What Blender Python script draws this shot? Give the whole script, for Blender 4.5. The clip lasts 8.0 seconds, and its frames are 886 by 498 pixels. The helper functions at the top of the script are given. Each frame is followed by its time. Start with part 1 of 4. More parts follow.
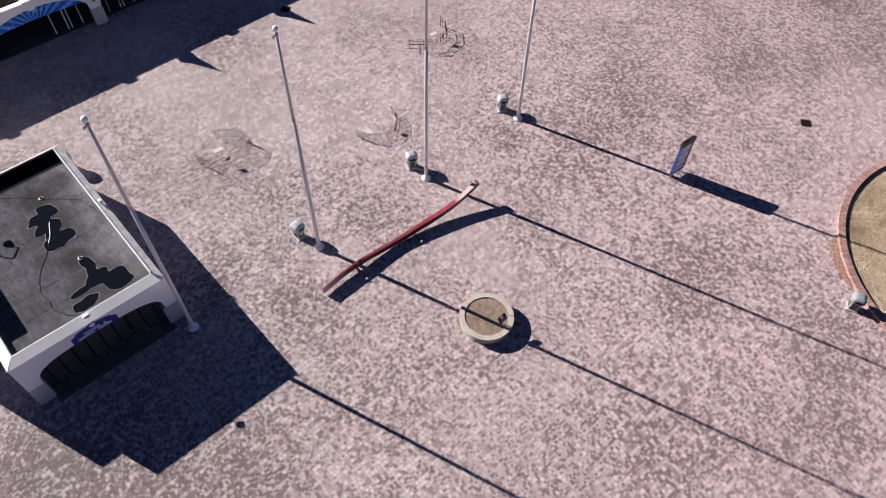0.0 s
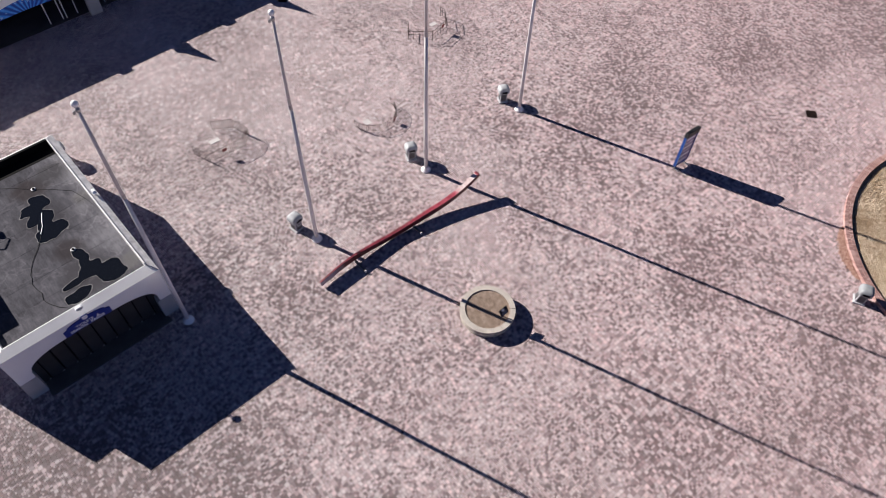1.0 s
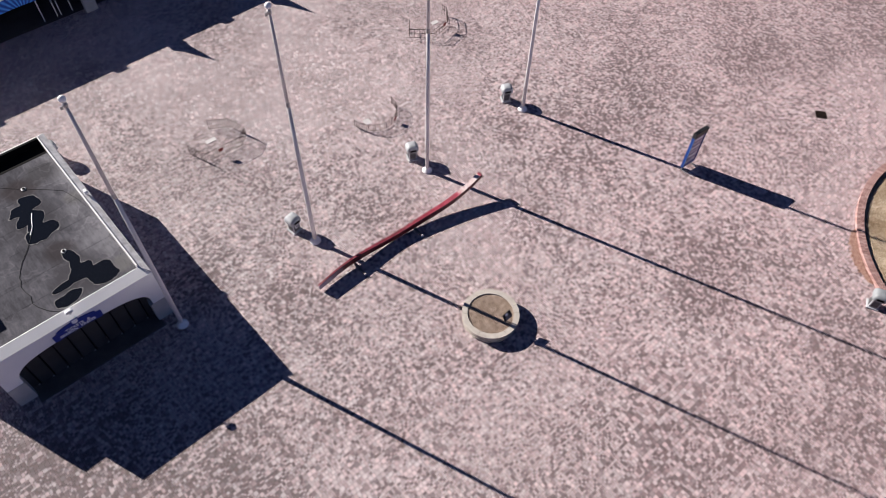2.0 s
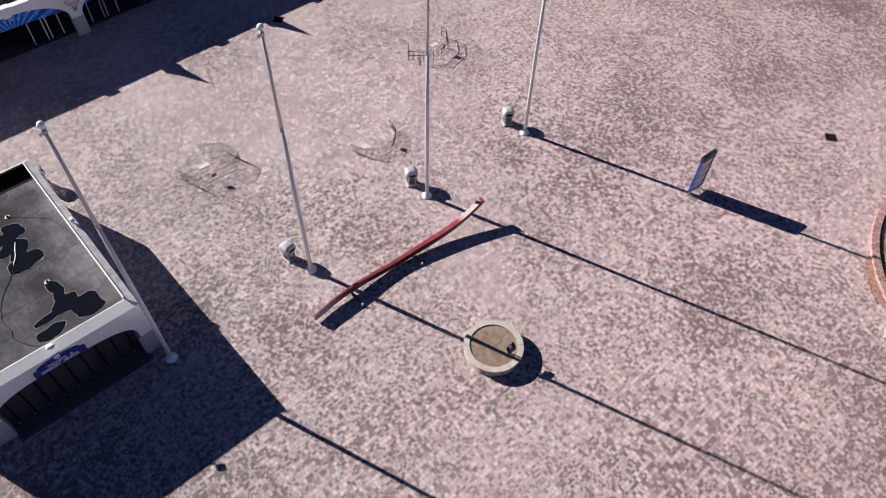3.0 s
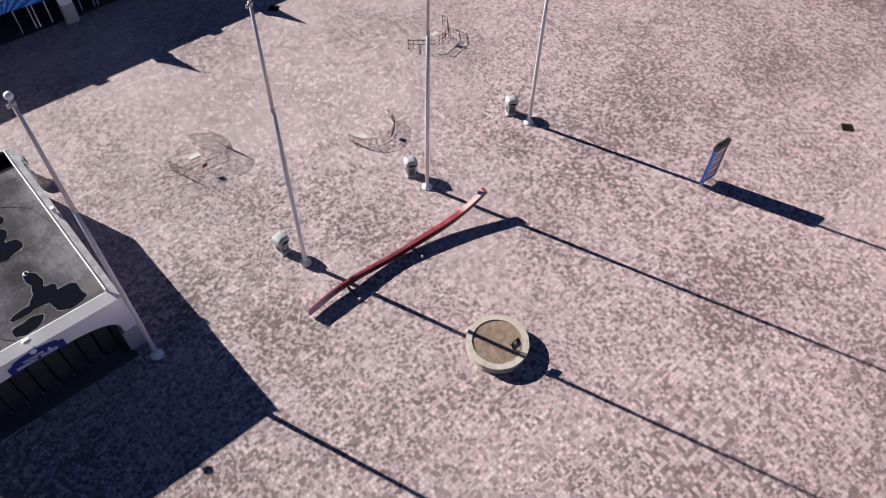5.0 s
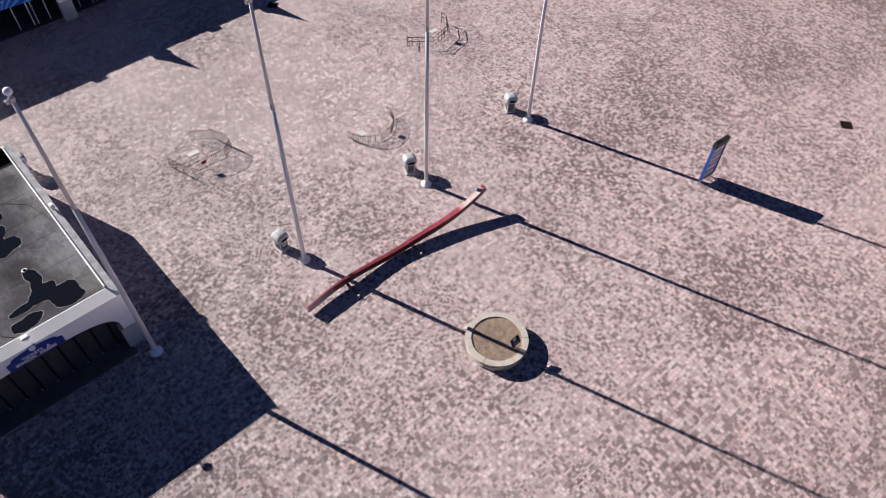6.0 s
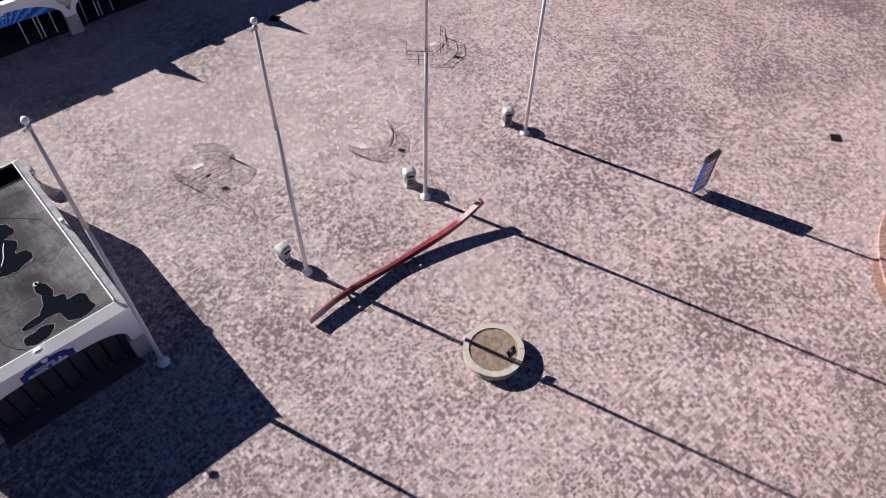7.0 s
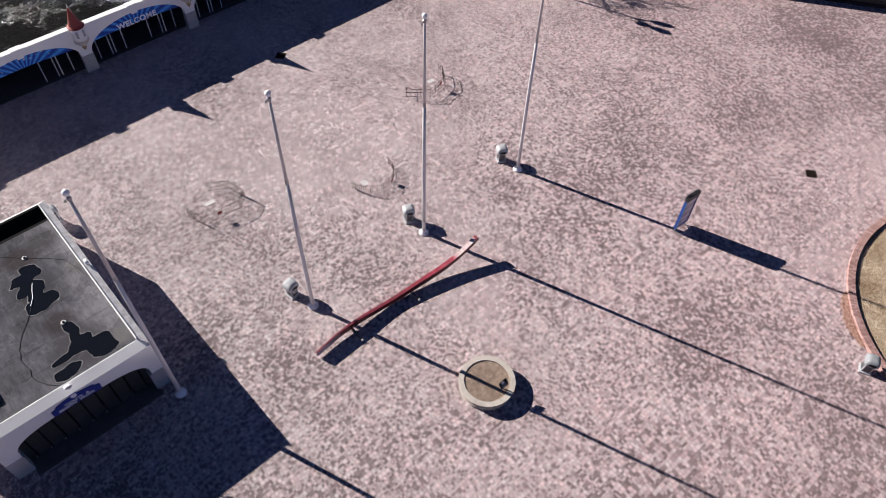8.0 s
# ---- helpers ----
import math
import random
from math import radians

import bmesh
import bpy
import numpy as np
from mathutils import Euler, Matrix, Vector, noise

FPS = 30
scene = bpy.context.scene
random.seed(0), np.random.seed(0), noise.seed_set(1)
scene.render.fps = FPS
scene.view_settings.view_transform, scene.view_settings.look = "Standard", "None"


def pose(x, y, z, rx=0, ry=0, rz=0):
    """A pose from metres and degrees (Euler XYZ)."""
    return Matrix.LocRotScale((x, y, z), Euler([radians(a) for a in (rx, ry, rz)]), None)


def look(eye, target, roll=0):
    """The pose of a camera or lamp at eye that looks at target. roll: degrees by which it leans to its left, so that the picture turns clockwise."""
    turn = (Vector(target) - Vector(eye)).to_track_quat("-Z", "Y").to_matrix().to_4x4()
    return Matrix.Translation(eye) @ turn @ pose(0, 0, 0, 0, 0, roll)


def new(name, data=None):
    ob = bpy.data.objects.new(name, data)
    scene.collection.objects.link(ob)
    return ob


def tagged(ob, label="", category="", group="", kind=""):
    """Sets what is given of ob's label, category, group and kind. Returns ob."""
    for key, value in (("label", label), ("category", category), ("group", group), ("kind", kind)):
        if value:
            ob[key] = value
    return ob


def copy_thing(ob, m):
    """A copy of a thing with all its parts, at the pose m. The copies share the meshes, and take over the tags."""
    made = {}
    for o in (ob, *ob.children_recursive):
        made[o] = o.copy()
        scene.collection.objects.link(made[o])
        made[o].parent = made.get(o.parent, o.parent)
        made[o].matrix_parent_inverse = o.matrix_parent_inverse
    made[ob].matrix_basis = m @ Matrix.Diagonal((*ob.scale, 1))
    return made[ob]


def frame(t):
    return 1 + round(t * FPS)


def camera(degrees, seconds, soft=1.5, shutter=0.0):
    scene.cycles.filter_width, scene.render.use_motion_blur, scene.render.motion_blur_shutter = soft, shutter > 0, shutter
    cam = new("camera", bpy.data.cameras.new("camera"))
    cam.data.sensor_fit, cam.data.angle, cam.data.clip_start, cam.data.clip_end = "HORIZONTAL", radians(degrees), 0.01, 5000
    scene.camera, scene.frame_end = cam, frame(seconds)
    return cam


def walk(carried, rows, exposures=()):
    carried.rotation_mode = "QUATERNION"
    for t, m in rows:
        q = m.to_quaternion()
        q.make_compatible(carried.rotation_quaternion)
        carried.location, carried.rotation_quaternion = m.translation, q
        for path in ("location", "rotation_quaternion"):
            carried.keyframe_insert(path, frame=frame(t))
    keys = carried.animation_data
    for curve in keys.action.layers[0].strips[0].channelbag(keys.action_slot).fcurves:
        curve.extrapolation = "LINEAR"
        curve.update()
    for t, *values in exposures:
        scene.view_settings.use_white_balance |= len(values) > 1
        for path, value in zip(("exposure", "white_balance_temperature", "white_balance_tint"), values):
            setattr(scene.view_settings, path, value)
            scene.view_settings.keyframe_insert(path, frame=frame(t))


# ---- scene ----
cam = camera(63.5, 8.0, soft=0.3)
PATH = [
    (0, (-2.592, -18.243, 26.96), (-1.786, -17.383, 25.344), 1.9),
    (0.5, (-2.619, -18.212, 26.612), (-1.811, -17.355, 24.997), 2.0),
    (1, (-2.546, -18.143, 26.331), (-1.741, -17.288, 24.713), 2.0),
    (2.5, (-2.036, -17.387, 25.235), (-1.214, -16.517, 23.633), 2.2),
    (3, (-1.685, -16.994, 24.872), (-0.842, -16.1, 23.294), 2.0),
    (3.5, (-1.454, -16.698, 24.427), (-0.596, -15.786, 22.867), 1.9),
    (4, (-1.426, -16.65, 23.879), (-0.57, -15.74, 22.317), 1.9),
    (4.5, (-1.378, -16.699, 23.428), (-0.526, -15.789, 21.864), 1.8),
    (6, (-1.45, -16.702, 23.307), (-0.597, -15.801, 21.739), 2.1),
    (6.5, (-1.446, -16.757, 23.788), (-0.594, -15.856, 22.219), 2.0),
    (7, (-1.462, -16.774, 24.3), (-0.611, -15.875, 22.73), 2.1),
    (7.5, (-1.45, -16.726, 25.546), (-0.602, -15.836, 23.97), 2.2),
    (8, (-1.458, -16.79, 27.012), (-0.607, -15.896, 25.439), 2.2),
]
walk(cam, [(t, look(eye, target, roll)) for t, eye, target, roll in PATH])

# ---- world and sun ----
SUN_HEADING, SUN_HEIGHT = radians(-69.5), radians(26.3)      # the way the shadows run, and the sun's height
SUN_WAY = Vector((math.cos(SUN_HEADING) * math.cos(SUN_HEIGHT), math.sin(SUN_HEADING) * math.cos(SUN_HEIGHT), -math.sin(SUN_HEIGHT)))
scene.view_settings.exposure = 0.865
world = bpy.data.worlds.new("world")
scene.world = world
world.use_nodes = True
wn = world.node_tree
sky = wn.nodes.new("ShaderNodeTexSky")
sky.sky_type, sky.sun_disc = "NISHITA", False
sky.sun_elevation, sky.sun_rotation = SUN_HEIGHT, math.atan2(-SUN_WAY.x, -SUN_WAY.y)
sky.air_density, sky.dust_density, sky.ozone_density = 0.32, 0.05, 4.2
violet = wn.nodes.new("ShaderNodeMix")
violet.data_type, violet.blend_type = "RGBA", "MULTIPLY"
violet.inputs[0].default_value, violet.inputs[7].default_value = 1.0, (1.04, 0.95, 1.10, 1)
wn.links.new(sky.outputs["Color"], violet.inputs[6])
wn.links.new(violet.outputs[2], wn.nodes["Background"].inputs["Color"])
wn.nodes["Background"].inputs["Strength"].default_value = 0.0395
sun_data = bpy.data.lights.new("sun", "SUN")
sun_data.energy, sun_data.angle, sun_data.color = 5.0, radians(0.45), (1.0, 0.94, 0.89)
sun_ob = new("sun", sun_data)
sun_ob.matrix_world = look((0, 0, 60), Vector((0, 0, 60)) + SUN_WAY)


# ---- materials ----
class Net:
    """A short hand for building a node material."""

    def __init__(self, name):
        self.mat = bpy.data.materials.new(name)
        self.mat.use_nodes = True
        self.t = self.mat.node_tree
        self.out = self.t.nodes["Principled BSDF"]
        self.pos = self.t.nodes.new("ShaderNodeNewGeometry")

    def link(self, a, b):
        self.t.links.new(a, b)

    def noise(self, scale, detail=4.0, rough=0.55, stretch=None):
        n = self.t.nodes.new("ShaderNodeTexNoise")
        n.inputs["Scale"].default_value, n.inputs["Detail"].default_value, n.inputs["Roughness"].default_value = scale, detail, rough
        if stretch:
            m = self.t.nodes.new("ShaderNodeVectorMath")
            m.operation = "MULTIPLY"
            m.inputs[1].default_value = stretch
            self.link(self.pos.outputs["Position"], m.inputs[0])
            self.link(m.outputs[0], n.inputs["Vector"])
        else:
            self.link(self.pos.outputs["Position"], n.inputs["Vector"])
        return n.outputs["Fac"]

    def cells(self, scale, feature="F1", out="Distance"):
        n = self.t.nodes.new("ShaderNodeTexVoronoi")
        n.feature = feature
        n.inputs["Scale"].default_value = scale
        self.link(self.pos.outputs["Position"], n.inputs["Vector"])
        return n.outputs[out]

    def math(self, op, a, b=0.0, c=None):
        n = self.t.nodes.new("ShaderNodeMath")
        n.operation = op
        for k, v in enumerate((a, b, c)):
            if v is None:
                continue
            if isinstance(v, (int, float)):
                n.inputs[k].default_value = v
            else:
                self.link(v, n.inputs[k])
        return n.outputs[0]

    def ramp(self, fac, stops, smooth=False):
        n = self.t.nodes.new("ShaderNodeValToRGB")
        e = n.color_ramp.elements
        while len(e) < len(stops):
            e.new(0.5)
        for k, (p, col) in enumerate(stops):
            e[k].position = p
            e[k].color = (*col, 1) if len(col) == 3 else col
        self.link(fac, n.inputs["Fac"])
        return n.outputs["Color"]

    def mix(self, fac, a, b, kind="MIX"):
        n = self.t.nodes.new("ShaderNodeMix")
        n.data_type, n.blend_type = "RGBA", kind
        for k, v in ((0, fac), (6, a), (7, b)):
            if isinstance(v, (int, float)):
                n.inputs[k].default_value = v
            elif isinstance(v, tuple):
                n.inputs[k].default_value = (*v, 1)
            else:
                self.link(v, n.inputs[k])
        return n.outputs[2]

    def done(self, color, rough=0.6, metal=0.0, bump=None, depth=0.01, strength=0.5, spec=0.5):
        if isinstance(color, tuple):
            self.out.inputs["Base Color"].default_value = (*color, 1)
        else:
            self.link(color, self.out.inputs["Base Color"])
        if isinstance(rough, (int, float)):
            self.out.inputs["Roughness"].default_value = rough
        else:
            self.link(rough, self.out.inputs["Roughness"])
        self.out.inputs["Metallic"].default_value = metal
        self.out.inputs["Specular IOR Level"].default_value = spec
        if bump is not None:
            b = self.t.nodes.new("ShaderNodeBump")
            b.inputs["Strength"].default_value, b.inputs["Distance"].default_value = strength, depth
            self.link(bump, b.inputs["Height"])
            self.link(b.outputs["Normal"], self.out.inputs["Normal"])
        return self.mat


def worn(name, a, b, rough=0.6, metal=0.0, big=1.2, fine=40.0, stretch=None, depth=0.004, strength=0.4, spec=0.5):
    """Two tones blended at two scales, with fine relief."""
    n = Net(name)
    one, two = n.noise(big, 5.0, 0.6, stretch), n.noise(fine, 3.0)
    fac = n.math("MULTIPLY_ADD", two, 0.45, n.math("MULTIPLY_ADD", one, 1.3, -0.4))
    col = n.ramp(fac, [(0.2, a), (0.8, b)])
    r = n.math("MULTIPLY_ADD", one, 0.25, rough - 0.12)
    return n.done(col, r, metal, two, depth, strength, spec)


# darker, partly stained, and lighter stretches of the paving: x, y, radius, lightening
TONE_SPOTS = [(9.2, 0.0, 1.5, -0.36), (3.9, -2.0, 2.0, -0.38), (20.0, -3.9, 2.2, -0.32), (23.6, -4.5, 1.8, -0.38), (26.3, -2.6, 2.6, -0.34), (18.0, -0.6, 1.3, -0.4), (32.1, -5.4, 2.4, -0.25),
          (11.2, -16.9, 2.2, -0.4), (19.6, -12.7, 1.6, -0.2), (40.0, -2.0, 9.0, -0.17), (37.5, 5.0, 5.0, -0.12), (1.9, 1.7, 1.6, -0.3), (16.7, -13.2, 1.4, -0.25),
          (11.7, 9.0, 6.0, 0.2), (10.5, -3.0, 6.0, 0.17), (15.0, 3.5, 6.0, 0.15), (45.0, -7.5, 8.0, -0.33), (-3.5, -8.0, 4.0, -0.35), (-7.0, -3.0, 4.5, -0.4), (17.5, -18.0, 5.0, -0.14), (1.5, 11.0, 4.0, -0.08), (-4.0, 13.5, 4.5, -0.2), (12.0, -9.0, 5.0, 0.10), (20.0, 7.0, 5.0, 0.12), (27.8, -13.5, 4.5, 0.12), (7.0, -11.5, 2.5, 0.1)]


def paver_material(name, each, spread_of=0.82, lift=0.0):
    n = Net(name)
    if each == "object":
        rnd = n.t.nodes.new("ShaderNodeObjectInfo").outputs["Random"]
    else:
        rnd = n.pos.outputs["Random Per Island"]
    zone = n.noise(0.22, 3.0, 0.6)
    patch = n.noise(1.3, 3.0, 0.6)
    grain = n.noise(55.0, 3.0, 0.6)
    # the stones differ most in the middle of the plaza and are worn more alike towards its far sides
    scaled = n.t.nodes.new("ShaderNodeVectorMath")
    scaled.operation = "MULTIPLY"
    scaled.inputs[1].default_value = (1 / 20, 1 / 14, 0)
    n.link(n.pos.outputs["Position"], scaled.inputs[0])
    away = n.t.nodes.new("ShaderNodeVectorMath")
    away.operation = "DISTANCE"
    away.inputs[1].default_value = (16 / 20, -7 / 14, 0)
    n.link(scaled.outputs[0], away.inputs[0])
    contrast = n.math("MULTIPLY_ADD", away.outputs["Value"], -0.7, n.math("MULTIPLY_ADD", zone, 0.7, 1.2))
    contrast = n.math("MULTIPLY", n.math("MINIMUM", n.math("MAXIMUM", contrast, 0.5), 1.2), spread_of)
    v = n.math("MULTIPLY_ADD", n.math("SUBTRACT", rnd, 0.5), contrast, n.math("MULTIPLY_ADD", zone, 1.0, lift))
    v = n.math("ADD", v, n.math("MULTIPLY_ADD", patch, 0.42, -0.21))
    for sx, sy, r, k in TONE_SPOTS:
        far = n.t.nodes.new("ShaderNodeVectorMath")
        far.operation = "DISTANCE"
        far.inputs[1].default_value = (sx, sy, 0)
        n.link(n.pos.outputs["Position"], far.inputs[0])
        soft = n.math("MULTIPLY_ADD", far.outputs["Value"], -1.0 / r, n.math("MULTIPLY_ADD", patch, 1.2, 0.55))
        v = n.math("MULTIPLY_ADD", n.math("MINIMUM", n.math("MAXIMUM", soft, 0.0), 0.7), k, v)
    col = n.ramp(v, [(0.0, (0.175, 0.135, 0.139)), (0.18, (0.245, 0.194, 0.198)), (0.34, (0.37, 0.300, 0.304)), (0.46, (0.475, 0.392, 0.395)), (0.75, (0.552, 0.462, 0.465)), (1.0, (0.64, 0.545, 0.548))])
    xyz = n.t.nodes.new("ShaderNodeSeparateXYZ")
    n.link(n.pos.outputs["Position"], xyz.inputs[0])
    drift = n.math("MULTIPLY_ADD", n.math("SUBTRACT", xyz.outputs["X"], xyz.outputs["Y"]), 0.024, n.math("MULTIPLY_ADD", n.noise(0.3, 2.0), 0.7, -0.30))
    rosy = n.ramp(drift, [(0.0, (1.065, 1.072, 1.072)), (0.85, (1.035, 0.946, 0.957))])
    col = n.mix(1.0, col, rosy, "MULTIPLY")
    # single stones lean to grey or to rose
    lean = n.ramp(n.math("FRACT", n.math("MULTIPLY", rnd, 17.3)), [(0.0, (0.955, 1.015, 1.02)), (0.5, (1.0, 1.0, 1.0)), (1.0, (1.045, 0.975, 0.975))])
    col = n.mix(1.0, col, lean, "MULTIPLY")
    col = n.mix(n.math("MULTIPLY", grain, 0.22), col, (0.24, 0.19, 0.185))
    return n.done(col, n.math("MULTIPLY_ADD", grain, 0.25, 0.6), 0.0, grain, 0.003, 0.5, 0.3)


M_PAVER = paver_material("paver_concrete", "island", 0.98, -0.005)
M_PAVER_LARGE = paver_material("paver_concrete_large", "island", 0.88, 0.13)
M_PAVER_ONE = paver_material("paver_concrete_single", "object")
M_JOINT = worn("joint_sand", (0.085, 0.068, 0.068), (0.155, 0.125, 0.124), 0.9, big=0.5, fine=30, spec=0.1)


def paving_material():
    """The same paving where it lies beyond the single pavers."""
    n = Net("distant_paving")
    cell = n.t.nodes.new("ShaderNodeTexVoronoi")
    cell.distance = "CHEBYCHEV"
    cell.inputs["Scale"].default_value, cell.inputs["Randomness"].default_value = 7.0, 0.45
    n.link(n.pos.outputs["Position"], cell.inputs["Vector"])
    tone = n.t.nodes.new("ShaderNodeSeparateColor")
    n.link(cell.outputs["Color"], tone.inputs[0])
    v = n.math("MULTIPLY_ADD", tone.outputs[0], 0.7, n.math("MULTIPLY_ADD", n.noise(0.22, 3.0), 0.9, -0.3))
    col = n.ramp(v, [(0.0, (0.19, 0.15, 0.153)), (0.36, (0.38, 0.31, 0.313)), (0.6, (0.46, 0.38, 0.383)), (1.0, (0.58, 0.49, 0.49))])
    gap = n.ramp(cell.outputs["Distance"], [(0.42, (1.0, 1.0, 1.0)), (0.5, (0.35, 0.33, 0.33))])
    return n.done(n.mix(1.0, col, gap, "MULTIPLY"), 0.8, 0.0, cell.outputs["Distance"], 0.004, 0.3, 0.3)


M_PAVING = paving_material()
M_STUCCO = worn("white_stucco", (0.80, 0.785, 0.785), (0.88, 0.865, 0.86), 0.75, big=0.7, fine=60)
M_PLINTH = worn("grey_stucco", (0.36, 0.35, 0.345), (0.47, 0.455, 0.445), 0.8, big=1.5, fine=60)
M_FLASH = worn("white_flashing", (0.46, 0.46, 0.47), (0.68, 0.68, 0.69), 0.4, big=2, fine=30)
M_COPING = worn("speckled_coping", (0.32, 0.315, 0.325), (0.66, 0.65, 0.66), 0.7, big=3, fine=45, strength=0.6)
M_DARK = worn("dark_panel", (0.045, 0.04, 0.039), (0.07, 0.063, 0.06), 0.6, big=1, fine=30, spec=0.15)
M_DARKCONCRETE = worn("dark_concrete", (0.08, 0.07, 0.066), (0.14, 0.125, 0.118), 0.8, big=1.5, fine=30)
M_BLACK = worn("black_gap", (0.006, 0.006, 0.007), (0.012, 0.012, 0.013), 0.7, spec=0.1)
# near black that stands for shade along the booth's back parapet
M_SHADEBLACK = worn("painted_shade_black", (0.004, 0.004, 0.004), (0.008, 0.008, 0.008), 0.9, spec=0.1)
M_BLUE = worn("blue_sign_paint", (0.02, 0.035, 0.22), (0.03, 0.05, 0.29), 0.4, big=2, fine=50, strength=0.1)
M_WHITE = worn("white_lettering", (0.85, 0.85, 0.85), (0.91, 0.91, 0.91), 0.5, strength=0.1)
M_POLE = worn("painted_pole", (0.56, 0.535, 0.53), (0.82, 0.80, 0.795), 0.38, big=2.0, fine=30, stretch=(3, 3, 0.35), strength=0.15)
M_POLETOP = worn("weathered_pole", (0.45, 0.41, 0.40), (0.73, 0.695, 0.68), 0.45, big=2.0, fine=30, stretch=(3, 3, 0.35), strength=0.15)
M_BALL = worn("white_ball", (0.84, 0.84, 0.84), (0.90, 0.90, 0.90), 0.3, strength=0.1)
M_METAL = worn("dull_metal", (0.35, 0.35, 0.36), (0.5, 0.5, 0.51), 0.4, 0.8)
M_HOOD = worn("grey_hood", (0.33, 0.34, 0.355), (0.43, 0.44, 0.455), 0.5, big=5, fine=60)
M_HOODDARK = worn("dark_grey_hood", (0.21, 0.22, 0.23), (0.30, 0.31, 0.32), 0.5, big=5, fine=60)
M_BIN = worn("bin_panel", (0.055, 0.055, 0.06), (0.09, 0.09, 0.095), 0.6, big=5, fine=60)
M_BINBASE = worn("bin_base", (0.42, 0.425, 0.44), (0.52, 0.525, 0.54), 0.6, big=5, fine=60)
M_IRON = worn("black_iron", (0.03, 0.02, 0.018), (0.075, 0.05, 0.045), 0.6, 0.3, spec=0.2)
M_REDSIGN = worn("red_notice", (0.16, 0.02, 0.02), (0.24, 0.03, 0.03), 0.5)
M_PAD = worn("white_cover", (0.52, 0.49, 0.48), (0.66, 0.63, 0.62), 0.6)
M_STONE = worn("cut_limestone", (0.40, 0.355, 0.315), (0.56, 0.51, 0.455), 0.8, big=4, fine=60, strength=0.7)
M_RUBBLE = worn("rubble_stone", (0.34, 0.30, 0.25), (0.60, 0.55, 0.48), 0.85, big=9, fine=60, depth=0.01, strength=0.8)
M_MULCH = worn("dry_soil", (0.17, 0.115, 0.085), (0.50, 0.375, 0.295), 0.95, big=5, fine=55, depth=0.02, strength=1.0)
M_GRIT = worn("straw_mulch", (0.29, 0.21, 0.155), (0.60, 0.46, 0.37), 0.9, big=4.5, fine=90)
M_PLAQUE = worn("black_plaque", (0.010, 0.011, 0.014), (0.018, 0.019, 0.024), 0.65, spec=0.2)
M_PLAQUETEXT = worn("plaque_text", (0.22, 0.23, 0.27), (0.30, 0.31, 0.36), 0.5)


def beam_side_material():
    """Dark red paint, with a pale sky reflection painted in at the low end."""
    n = Net("red_steel")
    p = n.t.nodes.new("ShaderNodeSeparateXYZ")
    n.link(n.pos.outputs["Position"], p.inputs[0])
    patch, fine = n.noise(2.5, 5.0, 0.6), n.noise(22.0, 3.0)
    col = n.ramp(n.math("MULTIPLY_ADD", fine, 0.5, n.math("MULTIPLY", patch, 0.6)), [(0.2, (0.045, 0.006, 0.009)), (0.8, (0.13, 0.014, 0.021))])
    sky_sheen = n.math("ADD", n.math("MULTIPLY_ADD", p.outputs["X"], -1.4, 9.1), n.math("MULTIPLY_ADD", patch, 1.6, -0.8))
    sky_sheen = n.math("MINIMUM", n.math("MAXIMUM", sky_sheen, 0.0), 1.0)
    col = n.mix(sky_sheen, col, (0.40, 0.33, 0.36))
    return n.done(col, 0.5, 0.0, fine, 0.004, 0.4)


M_BEAM_SIDE = beam_side_material()
M_FOOT = worn("weathered_foot", (0.10, 0.085, 0.075), (0.22, 0.19, 0.17), 0.7, big=6)
M_CONE = worn("red_cone_roof", (0.20, 0.028, 0.022), (0.30, 0.045, 0.034), 0.55, big=4, fine=40)
M_CORBEL = worn("dusty_cream_stucco", (0.50, 0.42, 0.36), (0.66, 0.60, 0.56), 0.8, big=6)
M_GOLD = worn("ochre_corbel", (0.30, 0.20, 0.10), (0.42, 0.31, 0.18), 0.6, big=6)
M_MORTAR = worn("brick_mortar", (0.34, 0.26, 0.23), (0.44, 0.35, 0.31), 0.9)
M_SOILGRASS = worn("dry_lawn_ground", (0.20, 0.14, 0.08), (0.42, 0.315, 0.20), 0.95, big=0.9, fine=26, depth=0.03, strength=1.0)


def leaf_material():
    n = Net("fallen_leaves")
    v = n.math("MULTIPLY_ADD", n.noise(30.0), 0.4, n.math("MULTIPLY", n.pos.outputs["Random Per Island"], 0.75))
    return n.done(n.ramp(v, [(0.15, (0.18, 0.090, 0.068)), (0.55, (0.40, 0.225, 0.175)), (0.95, (0.60, 0.41, 0.34))]), 0.8, spec=0.2)


M_LEAF = leaf_material()
M_GRATE = worn("cast_iron", (0.012, 0.008, 0.007), (0.034, 0.022, 0.018), 0.8, 0.0, spec=0.03)
M_SIGNFACE = worn("sign_face", (0.09, 0.06, 0.17), (0.26, 0.17, 0.32), 0.35, big=3)
M_SIGNTRIM = worn("sign_pale_trim", (0.16, 0.34, 0.52), (0.26, 0.46, 0.66), 0.35)
M_SIGNBLUE = worn("sign_blue_edge", (0.010, 0.035, 0.16), (0.014, 0.06, 0.27), 0.35, spec=0.3)
M_SIGNCAP = worn("sign_black_cap", (0.016, 0.017, 0.018), (0.03, 0.031, 0.033), 0.45, spec=0.2)
M_POSTWHITE = worn("white_gate_post", (0.62, 0.63, 0.66), (0.74, 0.75, 0.77), 0.4, stretch=(2, 2, 1))
M_WATER = Net("standing_water").done((0.006, 0.007, 0.009), 0.06, spec=0.5)
